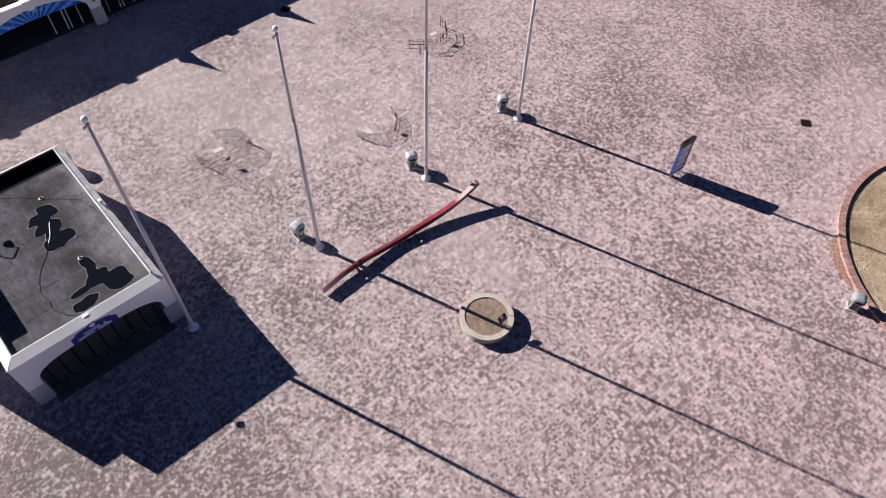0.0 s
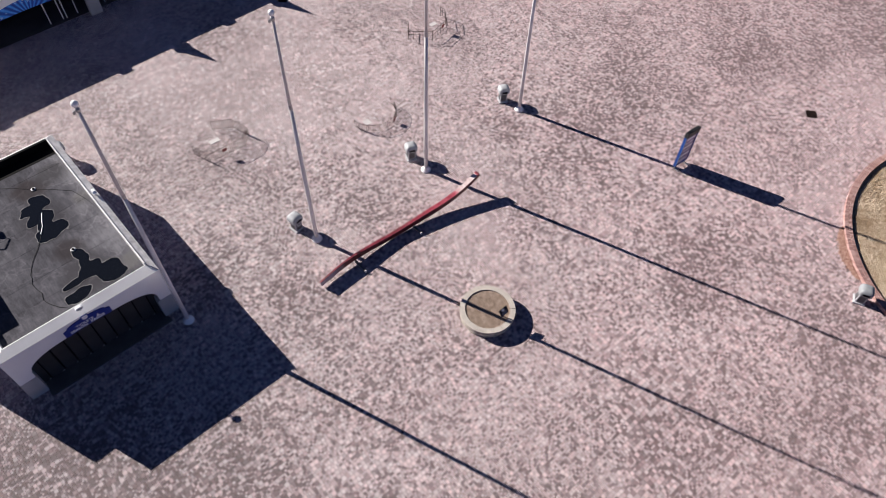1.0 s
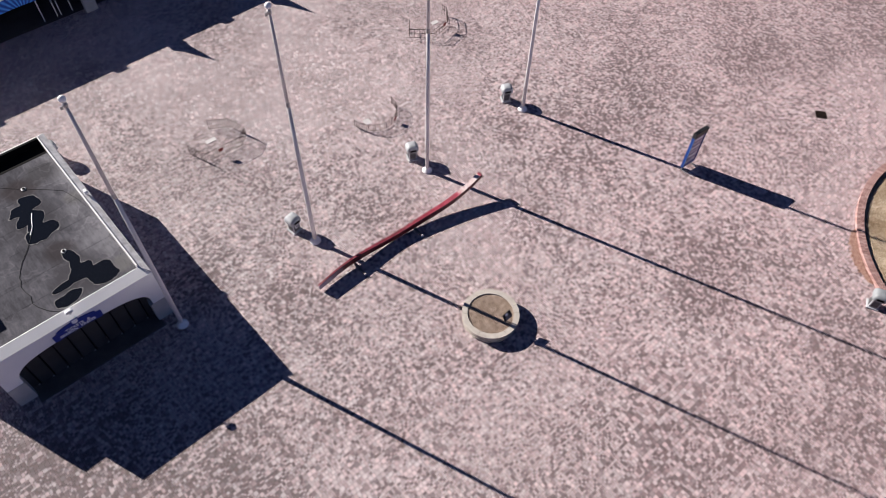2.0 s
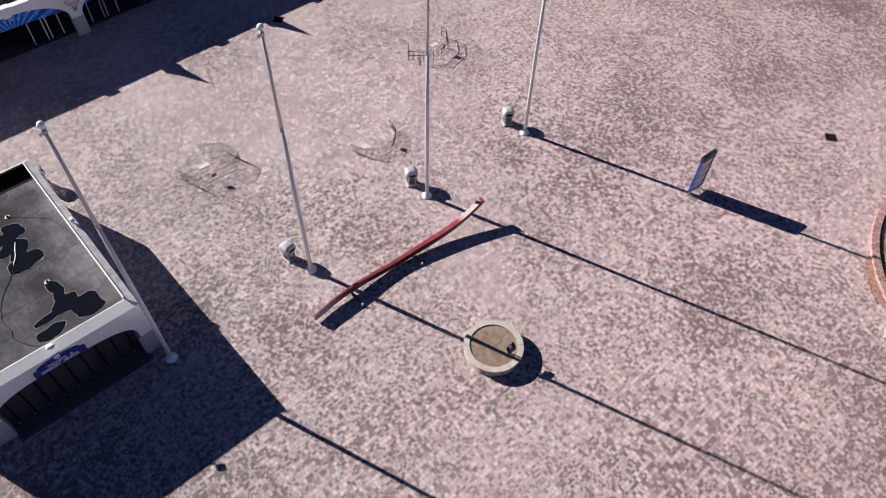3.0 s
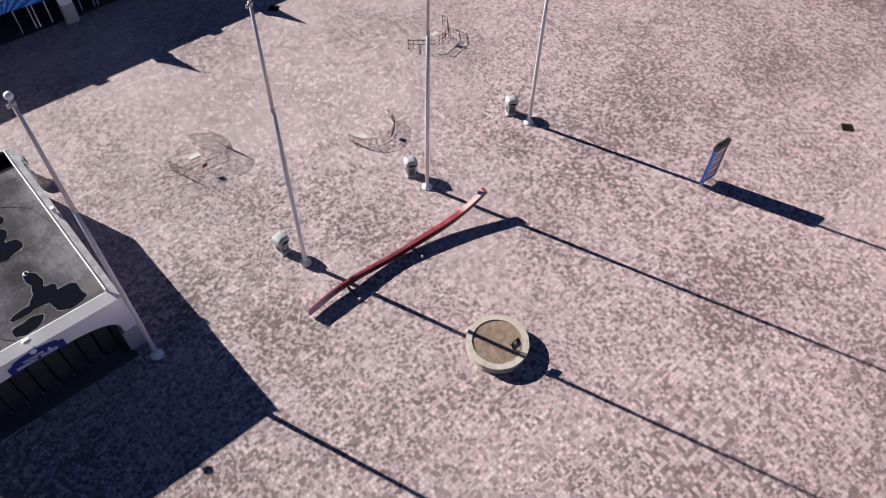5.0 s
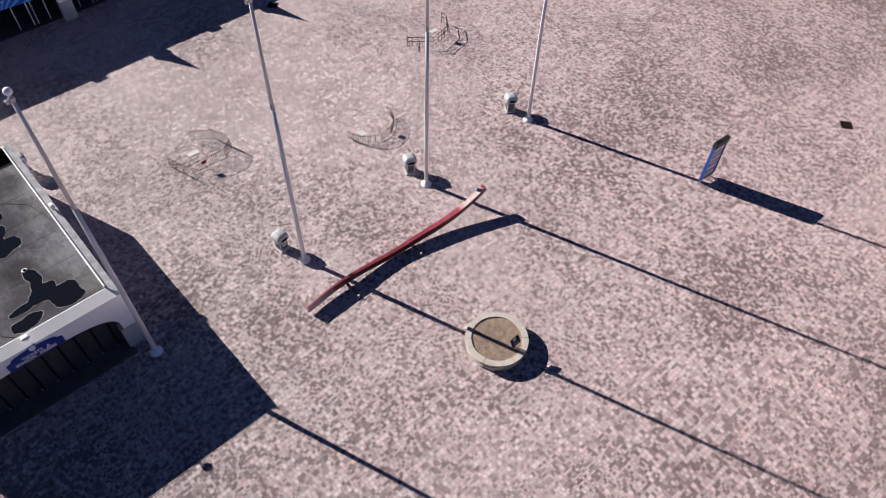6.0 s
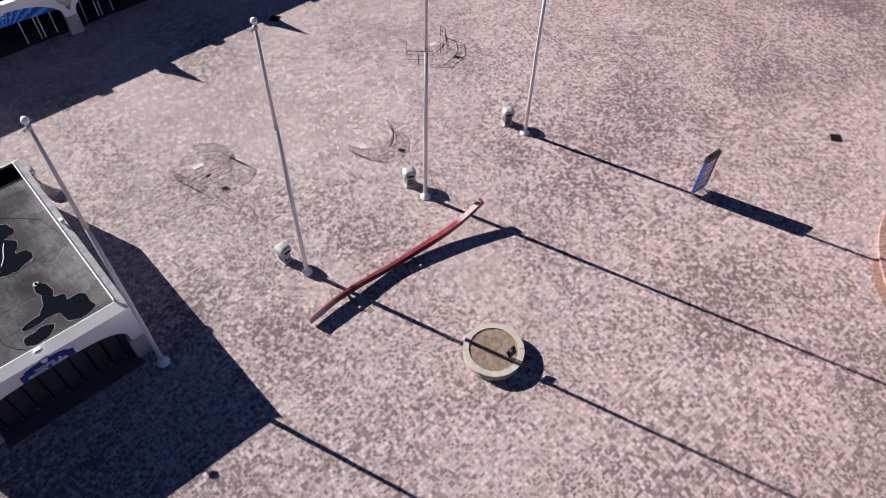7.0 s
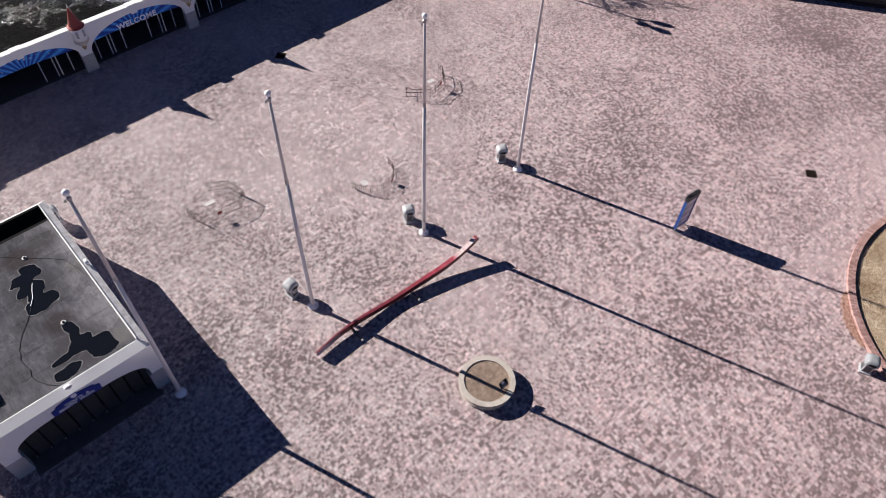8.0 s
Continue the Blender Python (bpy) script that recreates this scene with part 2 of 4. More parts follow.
M_SCUM = worn("pale_residue", (0.11, 0.106, 0.11), (0.20, 0.193, 0.195), 0.85, big=3, fine=30)
M_CABLE = worn("black_cable", (0.015, 0.015, 0.015), (0.03, 0.03, 0.03), 0.6, spec=0.1)
M_BARK = worn("bark", (0.06, 0.045, 0.035), (0.13, 0.10, 0.08), 0.9, big=6)
M_DARKWALL = worn("near_black_wall", (0.012, 0.012, 0.014), (0.03, 0.029, 0.031), 0.45, big=0.8, fine=12)


def brick_material(name, each):
    n = Net(name)
    rnd = n.t.nodes.new("ShaderNodeObjectInfo").outputs["Random"] if each == "object" else n.pos.outputs["Random Per Island"]
    grain = n.noise(70.0, 3.0)
    v = n.math("MULTIPLY_ADD", grain, 0.5, n.math("MULTIPLY_ADD", rnd, 0.9, -0.2))
    col = n.ramp(v, [(0.0, (0.26, 0.145, 0.13)), (0.5, (0.37, 0.225, 0.205)), (1.0, (0.48, 0.32, 0.295))])
    return n.done(col, 0.85, 0.0, grain, 0.003, 0.6, 0.3)


M_BRICK = brick_material("coping_brick_stuff", "island")
M_BRICK_ONE = brick_material("coping_brick", "object")


def roof_material():
    """Old membrane: dull grey with clouds of dirt, tide marks and pale streaks."""
    n = Net("grey_roof_membrane")
    big, mid, fine = n.noise(0.45, 4.0, 0.6), n.noise(1.6, 6.0, 0.7), n.noise(45.0, 3.0)
    p = n.t.nodes.new("ShaderNodeSeparateXYZ")
    n.link(n.pos.outputs["Position"], p.inputs[0])
    # paler towards +x
    paler_side = n.math("MINIMUM", n.math("MAXIMUM", n.math("MULTIPLY_ADD", p.outputs["X"], 0.22, n.math("MULTIPLY_ADD", big, 0.9, -0.05)), 0.0), 0.42)
    streak = n.noise(2.6, 7.0, 0.75, (2.4, 0.5, 1.0))
    v = n.math("ADD", paler_side, n.math("MULTIPLY_ADD", mid, 0.9, n.math("MULTIPLY_ADD", big, 0.7, n.math("MULTIPLY_ADD", streak, 1.0, -0.95))))
    col = n.ramp(v, [(0.15, (0.054, 0.053, 0.062)), (0.42, (0.092, 0.090, 0.104)), (0.62, (0.130, 0.127, 0.143)), (0.9, (0.19, 0.186, 0.205))])
    # dirt settled round the drains and dried pools: x, y, radius, tone
    for sx, sy, r, tone in ((-2.15, 8.35, 0.9, (0.030, 0.023, 0.024)), (-2.25, 4.2, 0.7, (0.032, 0.026, 0.028)), (-1.0, 8.7, 0.9, (0.052, 0.050, 0.055)), (-2.3, 6.2, 1.3, (0.048, 0.046, 0.053)),
                            (-2.1, 2.6, 1.3, (0.050, 0.047, 0.054)), (-0.6, 2.0, 0.55, (0.150, 0.145, 0.145)), (-0.55, 6.5, 0.5, (0.115, 0.112, 0.114))):
        far = n.t.nodes.new("ShaderNodeVectorMath")
        far.operation = "DISTANCE"
        far.inputs[1].default_value = (sx, sy, 2.7)
        n.link(n.pos.outputs["Position"], far.inputs[0])
        soft = n.math("MULTIPLY_ADD", far.outputs["Value"], -1.6 / r, n.math("MULTIPLY_ADD", mid, 1.8, 0.7))
        col = n.mix(n.math("MINIMUM", n.math("MAXIMUM", soft, 0.0), 0.75), col, tone)
    tide = n.ramp(n.math("ABSOLUTE", n.math("SUBTRACT", big, 0.52)), [(0.0, (1.35, 1.33, 1.32)), (0.018, (1.0, 1.0, 1.0))])
    col = n.mix(1.0, col, tide, "MULTIPLY")
    col = n.mix(n.math("MULTIPLY", fine, 0.3), col, (0.05, 0.048, 0.05))
    return n.done(col, 0.95, 0.0, fine, 0.004, 0.4, 0.03)


M_ROOF = roof_material()


def shingle_material():
    n = Net("dark_wet_shingle")
    rnd, fine = n.pos.outputs["Random Per Island"], n.noise(60.0, 3.0)
    col = n.ramp(n.math("MULTIPLY_ADD", fine, 0.4, n.math("MULTIPLY", rnd, 0.6)), [(0.1, (0.005, 0.005, 0.0055)), (0.9, (0.013, 0.0125, 0.013))])
    wet = n.math("MULTIPLY_ADD", n.noise(0.5, 2.0), 0.9, n.math("MULTIPLY", n.noise(3.0, 4.0, 0.7), 0.9))
    gloss = n.ramp(wet, [(0.955, (1.0, 1.0, 1.0)), (0.985, (0.28, 0.28, 0.28)), (1.0, (0.20, 0.20, 0.20))])
    lumps = n.math("MULTIPLY_ADD", fine, 0.3, n.noise(9.0, 2.0))
    mat = n.done(col, gloss, 0.0, lumps, 0.05, 1.0, 0.4)
    n.link(n.ramp(wet, [(0.955, (0.04, 0.04, 0.04)), (0.985, (0.4, 0.4, 0.4))]), n.out.inputs["Specular IOR Level"])
    return mat


M_SHINGLE = shingle_material()


def banner_material():
    """Blue cloth with lighter rays fanning out over each bay."""
    n = Net("blue_banner")
    p = n.t.nodes.new("ShaderNodeSeparateXYZ")
    n.link(n.pos.outputs["Position"], p.inputs[0])
    across = n.math("SUBTRACT", n.math("FLOORED_MODULO", p.outputs["X"], 6.575), 3.29)
    turn = n.math("ARCTAN2", n.math("SUBTRACT", p.outputs["Z"], 1.1), across)
    rays = n.math("MULTIPLY_ADD", n.math("SINE", n.math("MULTIPLY", turn, 26.0)), 0.35, 0.4)
    v = n.math("MULTIPLY_ADD", n.noise(5.0), 0.5, n.math("ADD", rays, -0.2))
    col = n.ramp(v, [(0.2, (0.012, 0.06, 0.36)), (0.6, (0.03, 0.22, 0.72)), (1.0, (0.14, 0.50, 0.92))])
    return n.done(col, 0.6, 0.0, n.noise(4.0), 0.02, 0.3)


M_BANNER = banner_material()
M_STAR = worn("pale_blue_print", (0.22, 0.42, 0.75), (0.34, 0.55, 0.85), 0.6)


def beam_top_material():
    """Red paint, scuffed, with pale sun sheen painted in towards the raised end."""
    n = Net("worn_sunlit_red_steel")
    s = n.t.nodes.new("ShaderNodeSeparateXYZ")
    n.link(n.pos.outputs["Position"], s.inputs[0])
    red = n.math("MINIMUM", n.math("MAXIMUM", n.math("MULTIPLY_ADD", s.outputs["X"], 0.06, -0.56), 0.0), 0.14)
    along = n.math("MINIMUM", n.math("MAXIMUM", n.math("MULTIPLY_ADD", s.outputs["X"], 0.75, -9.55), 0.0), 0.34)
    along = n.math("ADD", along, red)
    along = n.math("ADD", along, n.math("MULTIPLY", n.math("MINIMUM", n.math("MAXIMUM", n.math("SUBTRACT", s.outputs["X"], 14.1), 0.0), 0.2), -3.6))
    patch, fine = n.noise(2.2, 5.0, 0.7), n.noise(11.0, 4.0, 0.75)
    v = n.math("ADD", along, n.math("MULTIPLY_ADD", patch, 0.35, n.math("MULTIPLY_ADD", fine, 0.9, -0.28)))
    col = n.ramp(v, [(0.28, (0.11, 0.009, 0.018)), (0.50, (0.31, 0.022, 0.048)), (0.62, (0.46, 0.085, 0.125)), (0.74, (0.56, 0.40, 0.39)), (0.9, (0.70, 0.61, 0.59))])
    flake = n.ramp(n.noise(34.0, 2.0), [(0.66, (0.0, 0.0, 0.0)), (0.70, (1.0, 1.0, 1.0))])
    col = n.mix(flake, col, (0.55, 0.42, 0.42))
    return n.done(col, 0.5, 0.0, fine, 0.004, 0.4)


M_BEAM_TOP = beam_top_material()


def grass_material():
    n = Net("dry_grass_blades")
    v = n.math("MULTIPLY_ADD", n.noise(0.7, 3.0), 1.5, n.math("MULTIPLY_ADD", n.noise(5.0, 3.0), 0.9, n.math("MULTIPLY_ADD", n.pos.outputs["Random Per Island"], 0.6, -0.9)))
    col = n.ramp(v, [(0.1, (0.22, 0.145, 0.085)), (0.5, (0.50, 0.375, 0.26)), (0.9, (0.76, 0.64, 0.50))])
    return n.done(col, 0.85, spec=0.2)


M_GRASS = grass_material()


# ---- building blocks ----
def part(name, bm, material, parent=None, label="", smooth=False):
    me = bpy.data.meshes.new(name)
    bm.to_mesh(me)
    bm.free()
    me.materials.append(material)
    if smooth:
        me.polygons.foreach_set("use_smooth", [True] * len(me.polygons))
    ob = new(name, me)
    ob.parent = parent
    if label:
        ob["label"] = label
    return ob


def mesh_from(name, verts, faces, material):
    me = bpy.data.meshes.new(name)
    me.from_pydata(verts, [], faces)
    me.shade_flat()
    me.materials.append(material)
    return me


def thing(name, m, label, category, group="", kind=""):
    ob = new(name)
    ob.matrix_world = m
    return tagged(ob, label, category, group, kind)


def box(bm, x0, y0, z0, x1, y1, z1, bevel=0.0):
    r = bmesh.ops.create_cube(bm, size=1.0, matrix=Matrix.Translation(((x0 + x1) / 2, (y0 + y1) / 2, (z0 + z1) / 2)) @ Matrix.Diagonal((x1 - x0, y1 - y0, z1 - z0, 1)))
    if bevel:
        edges = list({e for v in r["verts"] for e in v.link_edges})
        bmesh.ops.bevel(bm, geom=edges, offset=bevel, segments=2, affect="EDGES", profile=0.6)
    return bm


def a_box(*args, **kw):
    return box(bmesh.new(), *args, **kw)


def lathe(bm, profile, n=24, x=0.0, y=0.0):
    """Turns a profile of (radius, height) about the upright through x, y."""
    rings = []
    for r, z in profile:
        rings.append([bm.verts.new((x + r * math.cos(2 * math.pi * k / n), y + r * math.sin(2 * math.pi * k / n), z)) for k in range(n)])
    for a, b in zip(rings, rings[1:]):
        for k in range(n):
            bm.faces.new((a[k], a[(k + 1) % n], b[(k + 1) % n], b[k]))
    bm.faces.new(rings[0][::-1])
    bm.faces.new(rings[-1])
    return bm


def a_lathe(profile, n=24, x=0.0, y=0.0):
    return lathe(bmesh.new(), profile, n, x, y)


def tube(bm, points, radius, n=8):
    """A round bar along points; radius is one number or one for each point."""
    pts = [Vector(p) for p in points]
    radii = radius if isinstance(radius, (list, tuple)) else [radius] * len(pts)
    rings = []
    for k, p in enumerate(pts):
        way = (pts[min(k + 1, len(pts) - 1)] - pts[max(k - 1, 0)]).normalized()
        q = way.to_track_quat("Z", "Y").to_matrix()
        rings.append([bm.verts.new(p + q @ Vector((radii[k] * math.cos(2 * math.pi * j / n), radii[k] * math.sin(2 * math.pi * j / n), 0))) for j in range(n)])
    for a, b in zip(rings, rings[1:]):
        for j in range(n):
            bm.faces.new((a[j], a[(j + 1) % n], b[(j + 1) % n], b[j]))
    bm.faces.new(rings[0][::-1])
    bm.faces.new(rings[-1])
    return bm


def a_tube(points, radius, n=8):
    return tube(bmesh.new(), points, radius, n)


def slab(bm, outline, y0, y1):
    """An outline of (x, z), counter-clockwise seen from -y, made thick from y0 to y1."""
    a = [bm.verts.new((x, y0, z)) for x, z in outline]
    b = [bm.verts.new((x, y1, z)) for x, z in outline]
    bm.faces.new(a)
    bm.faces.new(b[::-1])
    for k in range(len(a)):
        j = (k + 1) % len(a)
        bm.faces.new((a[j], a[k], b[k], b[j]))
    bmesh.ops.recalc_face_normals(bm, faces=bm.faces)
    return bm


def ball(bm, r, x, y, z, sx=1.0, sy=1.0, sz=1.0, u=16, v=10):
    bmesh.ops.create_uvsphere(bm, u_segments=u, v_segments=v, radius=r, matrix=Matrix.Translation((x, y, z)) @ Matrix.Diagonal((sx, sy, sz, 1)))
    return bm


def words(text, size, material, parent, m, name="lettering", bold=0.0, wide=1.0):
    cu = bpy.data.curves.new("lettering", "FONT")
    cu.body, cu.size, cu.align_x, cu.align_y, cu.extrude = text, size, "CENTER", "CENTER", 0.006
    cu.offset, cu.space_character = bold, wide
    tmp = bpy.data.objects.new("lettering_source", cu)
    scene.collection.objects.link(tmp)
    me = bpy.data.meshes.new_from_object(tmp.evaluated_get(bpy.context.evaluated_depsgraph_get()))
    bpy.data.objects.remove(tmp)
    bpy.data.curves.remove(cu)
    me.materials.clear()
    me.materials.append(material)
    ob = new(name, me)
    ob.parent = parent
    ob.matrix_basis = m
    return ob


def arch_outline(x0, x1, top, pier_l, pier_r, spring, crown, n=28, power=1.0):
    """A bay of wall from x0 to x1 with an elliptical arch left out between the piers."""
    a, b = x0 + pier_l, x1 - pier_r
    mid, half = (a + b) / 2, (b - a) / 2
    pts = [(x0, top), (x0, 0), (a, 0), (a, spring)]
    for k in range(1, n):
        w = math.pi * (1 - k / n)
        c = math.cos(w)
        pts.append((mid + half * math.copysign(abs(c) ** power, c), spring + (crown - spring) * math.sin(w) ** power))
    pts += [(b, spring), (b, 0), (x1, 0), (x1, top)]
    return pts


# ---- ground ----
EDGE = [(-11.0, -1.5), (14.5, -26.0), (18.5, -24.5), (46.5, -9.8), (53.0, -6.5), (53.0, -3.5), (28.5, 17.5), (9.0, 34.0), (2.5, 34.0), (-9.5, 2.5)]
gm = bmesh.new()
mid = Vector((20.0, 0.0, 0.0))
inner = [gm.verts.new((x, y, 0)) for x, y in EDGE]
outer = [gm.verts.new(mid + (Vector((x, y, 0)) - mid).normalized() * 900) for x, y in EDGE]
gm.faces.new(inner)
for k in range(len(EDGE)):
    j = (k + 1) % len(EDGE)
    gm.faces.new((inner[k], outer[k], outer[j], inner[j])).material_index = 1
bmesh.ops.recalc_face_normals(gm, faces=gm.faces)
ground = part("ground", gm, M_JOINT)
ground.data.materials.append(M_PAVING)
ground.location = (0, 0, -0.013)
tagged(ground, "wide plaza ground under mauve and grey mixed-size concrete pavers", "ground", kind="structure")

# ---- ticket booth ----
BX0, BX1, BY0, BY1, ROOF_Z = -6.32, 0.0, 0.78, 10.40, 2.77
booth = thing("ticket_booth", pose(0, 0, 0), "white stucco ticket booth with arched front and flat grey puddled roof", "booth")
front = part("front_wall", slab(bmesh.new(), arch_outline(BX0, BX1, 2.86, 0.60, 0.50, 1.22, 2.22, power=0.62), BY0, BY0 + 0.34), M_STUCCO, booth)
part("side_wall", a_box(BX1 - 0.3, BY0 + 0.34, 0, BX1, BY1 - 0.3, 2.86), M_STUCCO, booth)
part("side_wall", a_box(BX0, BY0 + 0.34, 0, BX0 + 0.3, BY1 - 0.3, 2.86), M_STUCCO, booth)
part("back_wall", a_box(BX0, BY1 - 0.3, 0, BX1, BY1, 2.86), M_STUCCO, booth)
for x0, x1 in ((BX0 - 0.02, BX0 + 0.64), (BX1 - 0.62, BX1 + 0.02)):
    part("plinth", a_box(x0, BY0 - 0.02, 0, x1, BY0 + 0.36, 1.16, bevel=0.015), M_PLINTH, booth, "grey painted pier base")


def sloped_cap(name, inner, outer, zi, zo, z0, material):
    """A parapet cap over the four points of a wall's top, higher on its inner edge."""
    bm = bmesh.new()
    (a, b), (c, d) = inner, outer
    lo = [bm.verts.new((*p, z0)) for p in (a, b, d, c)]
    hi = [bm.verts.new((*p, z)) for p, z in ((a, zi), (b, zi), (d, zo), (c, zo))]
    bm.faces.new(lo[::-1])
    bm.faces.new(hi)
    for k in range(4):
        j = (k + 1) % 4
        bm.faces.new((lo[k], lo[j], hi[j], hi[k]))
    bmesh.ops.recalc_face_normals(bm, faces=bm.faces)
    return part(name, bm, material, booth)


IX0, IX1, IY0, IY1 = BX0 + 0.34, BX1 - 0.27, BY0 + 0.37, BY1 - 0.2
sloped_cap("parapet_front", ((IX0, IY0), (IX1, IY0)), ((BX0 - 0.01, BY0 - 0.015), (BX1 + 0.01, BY0 - 0.015)), 3.06, 2.91, 2.865, M_STUCCO)
sloped_cap("parapet_side", ((IX1, IY0), (IX1, IY1)), ((BX1 + 0.012, BY0 - 0.01), (BX1 + 0.012, BY1 + 0.01)), 3.13, 2.98, 2.865, M_COPING)
sloped_cap("parapet_side", ((IX0, IY1), (IX0, IY0)), ((BX0 - 0.012, BY1 + 0.01), (BX0 - 0.012, BY0 - 0.01)), 3.06, 2.92, 2.865, M_STUCCO)
sloped_cap("parapet_back", ((IX1, IY1), (IX0, IY1)), ((BX1 + 0.01, BY1 + 0.015), (BX0 - 0.01, BY1 + 0.015)), 3.14, 2.98, 2.865, M_STUCCO)
for x0, y0, x1, y1 in ((IX0, IY0, IX1, IY0 + 0.05), (IX1 - 0.05, IY0 + 0.05, IX1, IY1), (IX0, IY0 + 0.05, IX0 + 0.05, IY1)):
    part("flashing", a_box(x0, y0, 2.72, x1, y1, 3.064 if x0 < -1 else 3.175, bevel=0.008), M_FLASH, booth, "bright white metal edge trim")
# shadow of the back parapet and its unlit inner face, put in as black
part("membrane_gutter", a_box(IX0 + 0.06, IY1 - 0.80, ROOF_Z - 0.01, IX1 - 0.06, BY1 - 0.33, ROOF_Z + 0.006), M_SHADEBLACK, booth, "black strip painted as the back parapet's shadow on the roof")
part("membrane_upstand", a_box(IX0 + 0.055, BY1 - 0.32, 2.72, IX1 - 0.055, IY1 - 0.003, 3.125), M_SHADEBLACK, booth, "parapet's inner face with its shade painted black")
# roof deck, laid in overlapping sheets
part("roof_deck", a_box(BX0 + 0.3, BY0 + 0.3, 2.6, BX1 - 0.3, BY1 - 0.3, ROOF_Z - 0.012), M_ROOF, booth)
y = IY0 + 0.05
for step in (1.25, 1.05, 1.5, 1.15, 1.4, 1.2, 1.6, 1.3):
    y2 = min(y + step, IY1)
    if y2 <= y:
        break
    bm = bmesh.new()
    a = (IX0 + 0.05, IX1 - 0.05)
    v = [bm.verts.new(p) for p in ((a[0], y, ROOF_Z + 0.0015), (a[1], y, ROOF_Z + 0.0015), (a[1], y2 + 0.02, ROOF_Z - 0.003), (a[0], y2 + 0.02, ROOF_Z - 0.003),
                                   (a[0], y, ROOF_Z - 0.012), (a[1], y, ROOF_Z - 0.012))]
    bm.faces.new(v[:4])
    bm.faces.new((v[4], v[5], v[1], v[0]))
    part("roof_sheet", bm, M_ROOF, booth)
    y = y2


def blob_cells(name, blobs, grow, z, material, cell=0.014, wobble=0.16):
    """A flat, ragged-edged patch: every small cell near enough to any of the given ellipses (x, y, rx, ry, turn)."""
    x0, x1 = min(b[0] - b[2] - b[3] for b in blobs) - 0.3, max(b[0] + b[2] + b[3] for b in blobs) + 0.3
    y0, y1 = min(b[1] - b[2] - b[3] for b in blobs) - 0.3, max(b[1] + b[2] + b[3] for b in blobs) + 0.3
    nx, ny = int((x1 - x0) / cell), int((y1 - y0) / cell)
    ids, verts, faces = {}, [], []

    def vert(i, j):
        if (i, j) not in ids:
            ids[i, j] = len(verts)
            verts.append((x0 + i * cell, y0 + j * cell, z))
        return ids[i, j]

    for i in range(nx):
        for j in range(ny):
            px, py = x0 + (i + 0.5) * cell, y0 + (j + 0.5) * cell
            w = wobble * noise.noise((px * 2.6, py * 2.6, 4.0)) + 0.25 * wobble * noise.noise((px * 7, py * 7, 8.0))
            for bx, by, rx, ry, turn in blobs:
                dx, dy = px - bx, py - by
                c, s = math.cos(radians(turn)), math.sin(radians(turn))
                if math.hypot((c * dx + s * dy) / (rx + grow), (c * dy - s * dx) / (ry + grow)) < 1 + w * 1.6:
                    faces.append((vert(i, j), vert(i + 1, j), vert(i + 1, j + 1), vert(i, j + 1)))
                    break
    ob = new(name, mesh_from(name, verts, faces, material))
    ob.parent = booth
    return ob


PUDDLES = [
    [(-2.08, 7.16, 0.34, 0.46, 20), (-2.50, 7.00, 0.52, 0.30, 10), (-2.60, 6.34, 0.42, 0.30, 15), (-2.18, 6.28, 0.32, 0.46, 15), (-2.28, 5.38, 0.68, 0.42, 12), (-2.38, 5.85, 0.34, 0.36, 0)],
    [(-1.96, 3.52, 0.21, 0.44, 14), (-2.02, 3.06, 0.2, 0.3, 0), (-1.40, 2.08, 0.50, 0.56, 35), (-1.95, 2.62, 0.46, 0.38, 20), (-2.72, 2.40, 0.46, 0.17, 10), (-2.30, 2.55, 0.22, 0.26, 0)],
    [(-2.83, 1.78, 0.54, 0.28, 8)],
]
for blobs in PUDDLES:
    blob_cells("residue_ring", blobs, 0.028, ROOF_Z + 0.0085, M_SCUM, wobble=0.2)
    blob_cells("puddle", blobs, 0.0, ROOF_Z + 0.012, M_WATER, wobble=0.2)
for x, y in ((-1.95, 8.01), (-2.07, 3.94)):
    drain = part("roof_drain", a_lathe([(0.11, ROOF_Z), (0.11, ROOF_Z + 0.025), (0.085, ROOF_Z + 0.04), (0.06, ROOF_Z + 0.04), (0.055, ROOF_Z + 0.01)], 14, x, y), M_METAL, booth)
    part("strainer", a_lathe([(0.055, ROOF_Z + 0.01), (0.05, ROOF_Z + 0.07), (0.02, ROOF_Z + 0.085)], 10, x, y), M_BLACK, drain)
CZ = ROOF_Z + 0.016
# a loose cable on the roof
part("cable", a_tube([(-2.70, 5.5, CZ), (-2.88, 5.22, CZ), (-3.12, 4.9, CZ), (-3.5, 4.47, CZ), (-3.74, 4.1, CZ), (-3.78, 3.95, CZ), (-3.87, 3.88, CZ), (-3.88, 3.68, CZ), (-4.0, 3.4, CZ), (-3.96, 3.05, CZ), (-3.88, 2.78, CZ), (-3.97, 2.46, CZ), (-3.9, 2.19, CZ), (-3.66, 1.77, CZ), (-3.26, 1.35, CZ)], 0.009, 6), M_CABLE, booth)
# thin black tube that stands for a hairline crack in the roof
part("cable", a_tube([(-0.4, 5.5, CZ), (-0.5, 6.1, CZ), (-0.75, 6.9, CZ), (-1.28, 7.42, CZ), (-1.95, 7.98, CZ), (-2.54, 8.59, CZ), (-3.28, 9.15, CZ)], 0.007, 6), M_CABLE, booth)
part("conduit", a_tube([(-2.23, 6.52, CZ + 0.02), (-2.37, 6.2, CZ + 0.02), (-2.50, 5.82, CZ + 0.02), (-2.72, 5.49, CZ + 0.02)], 0.020, 8), M_FLASH, booth, "short white plastic conduit")
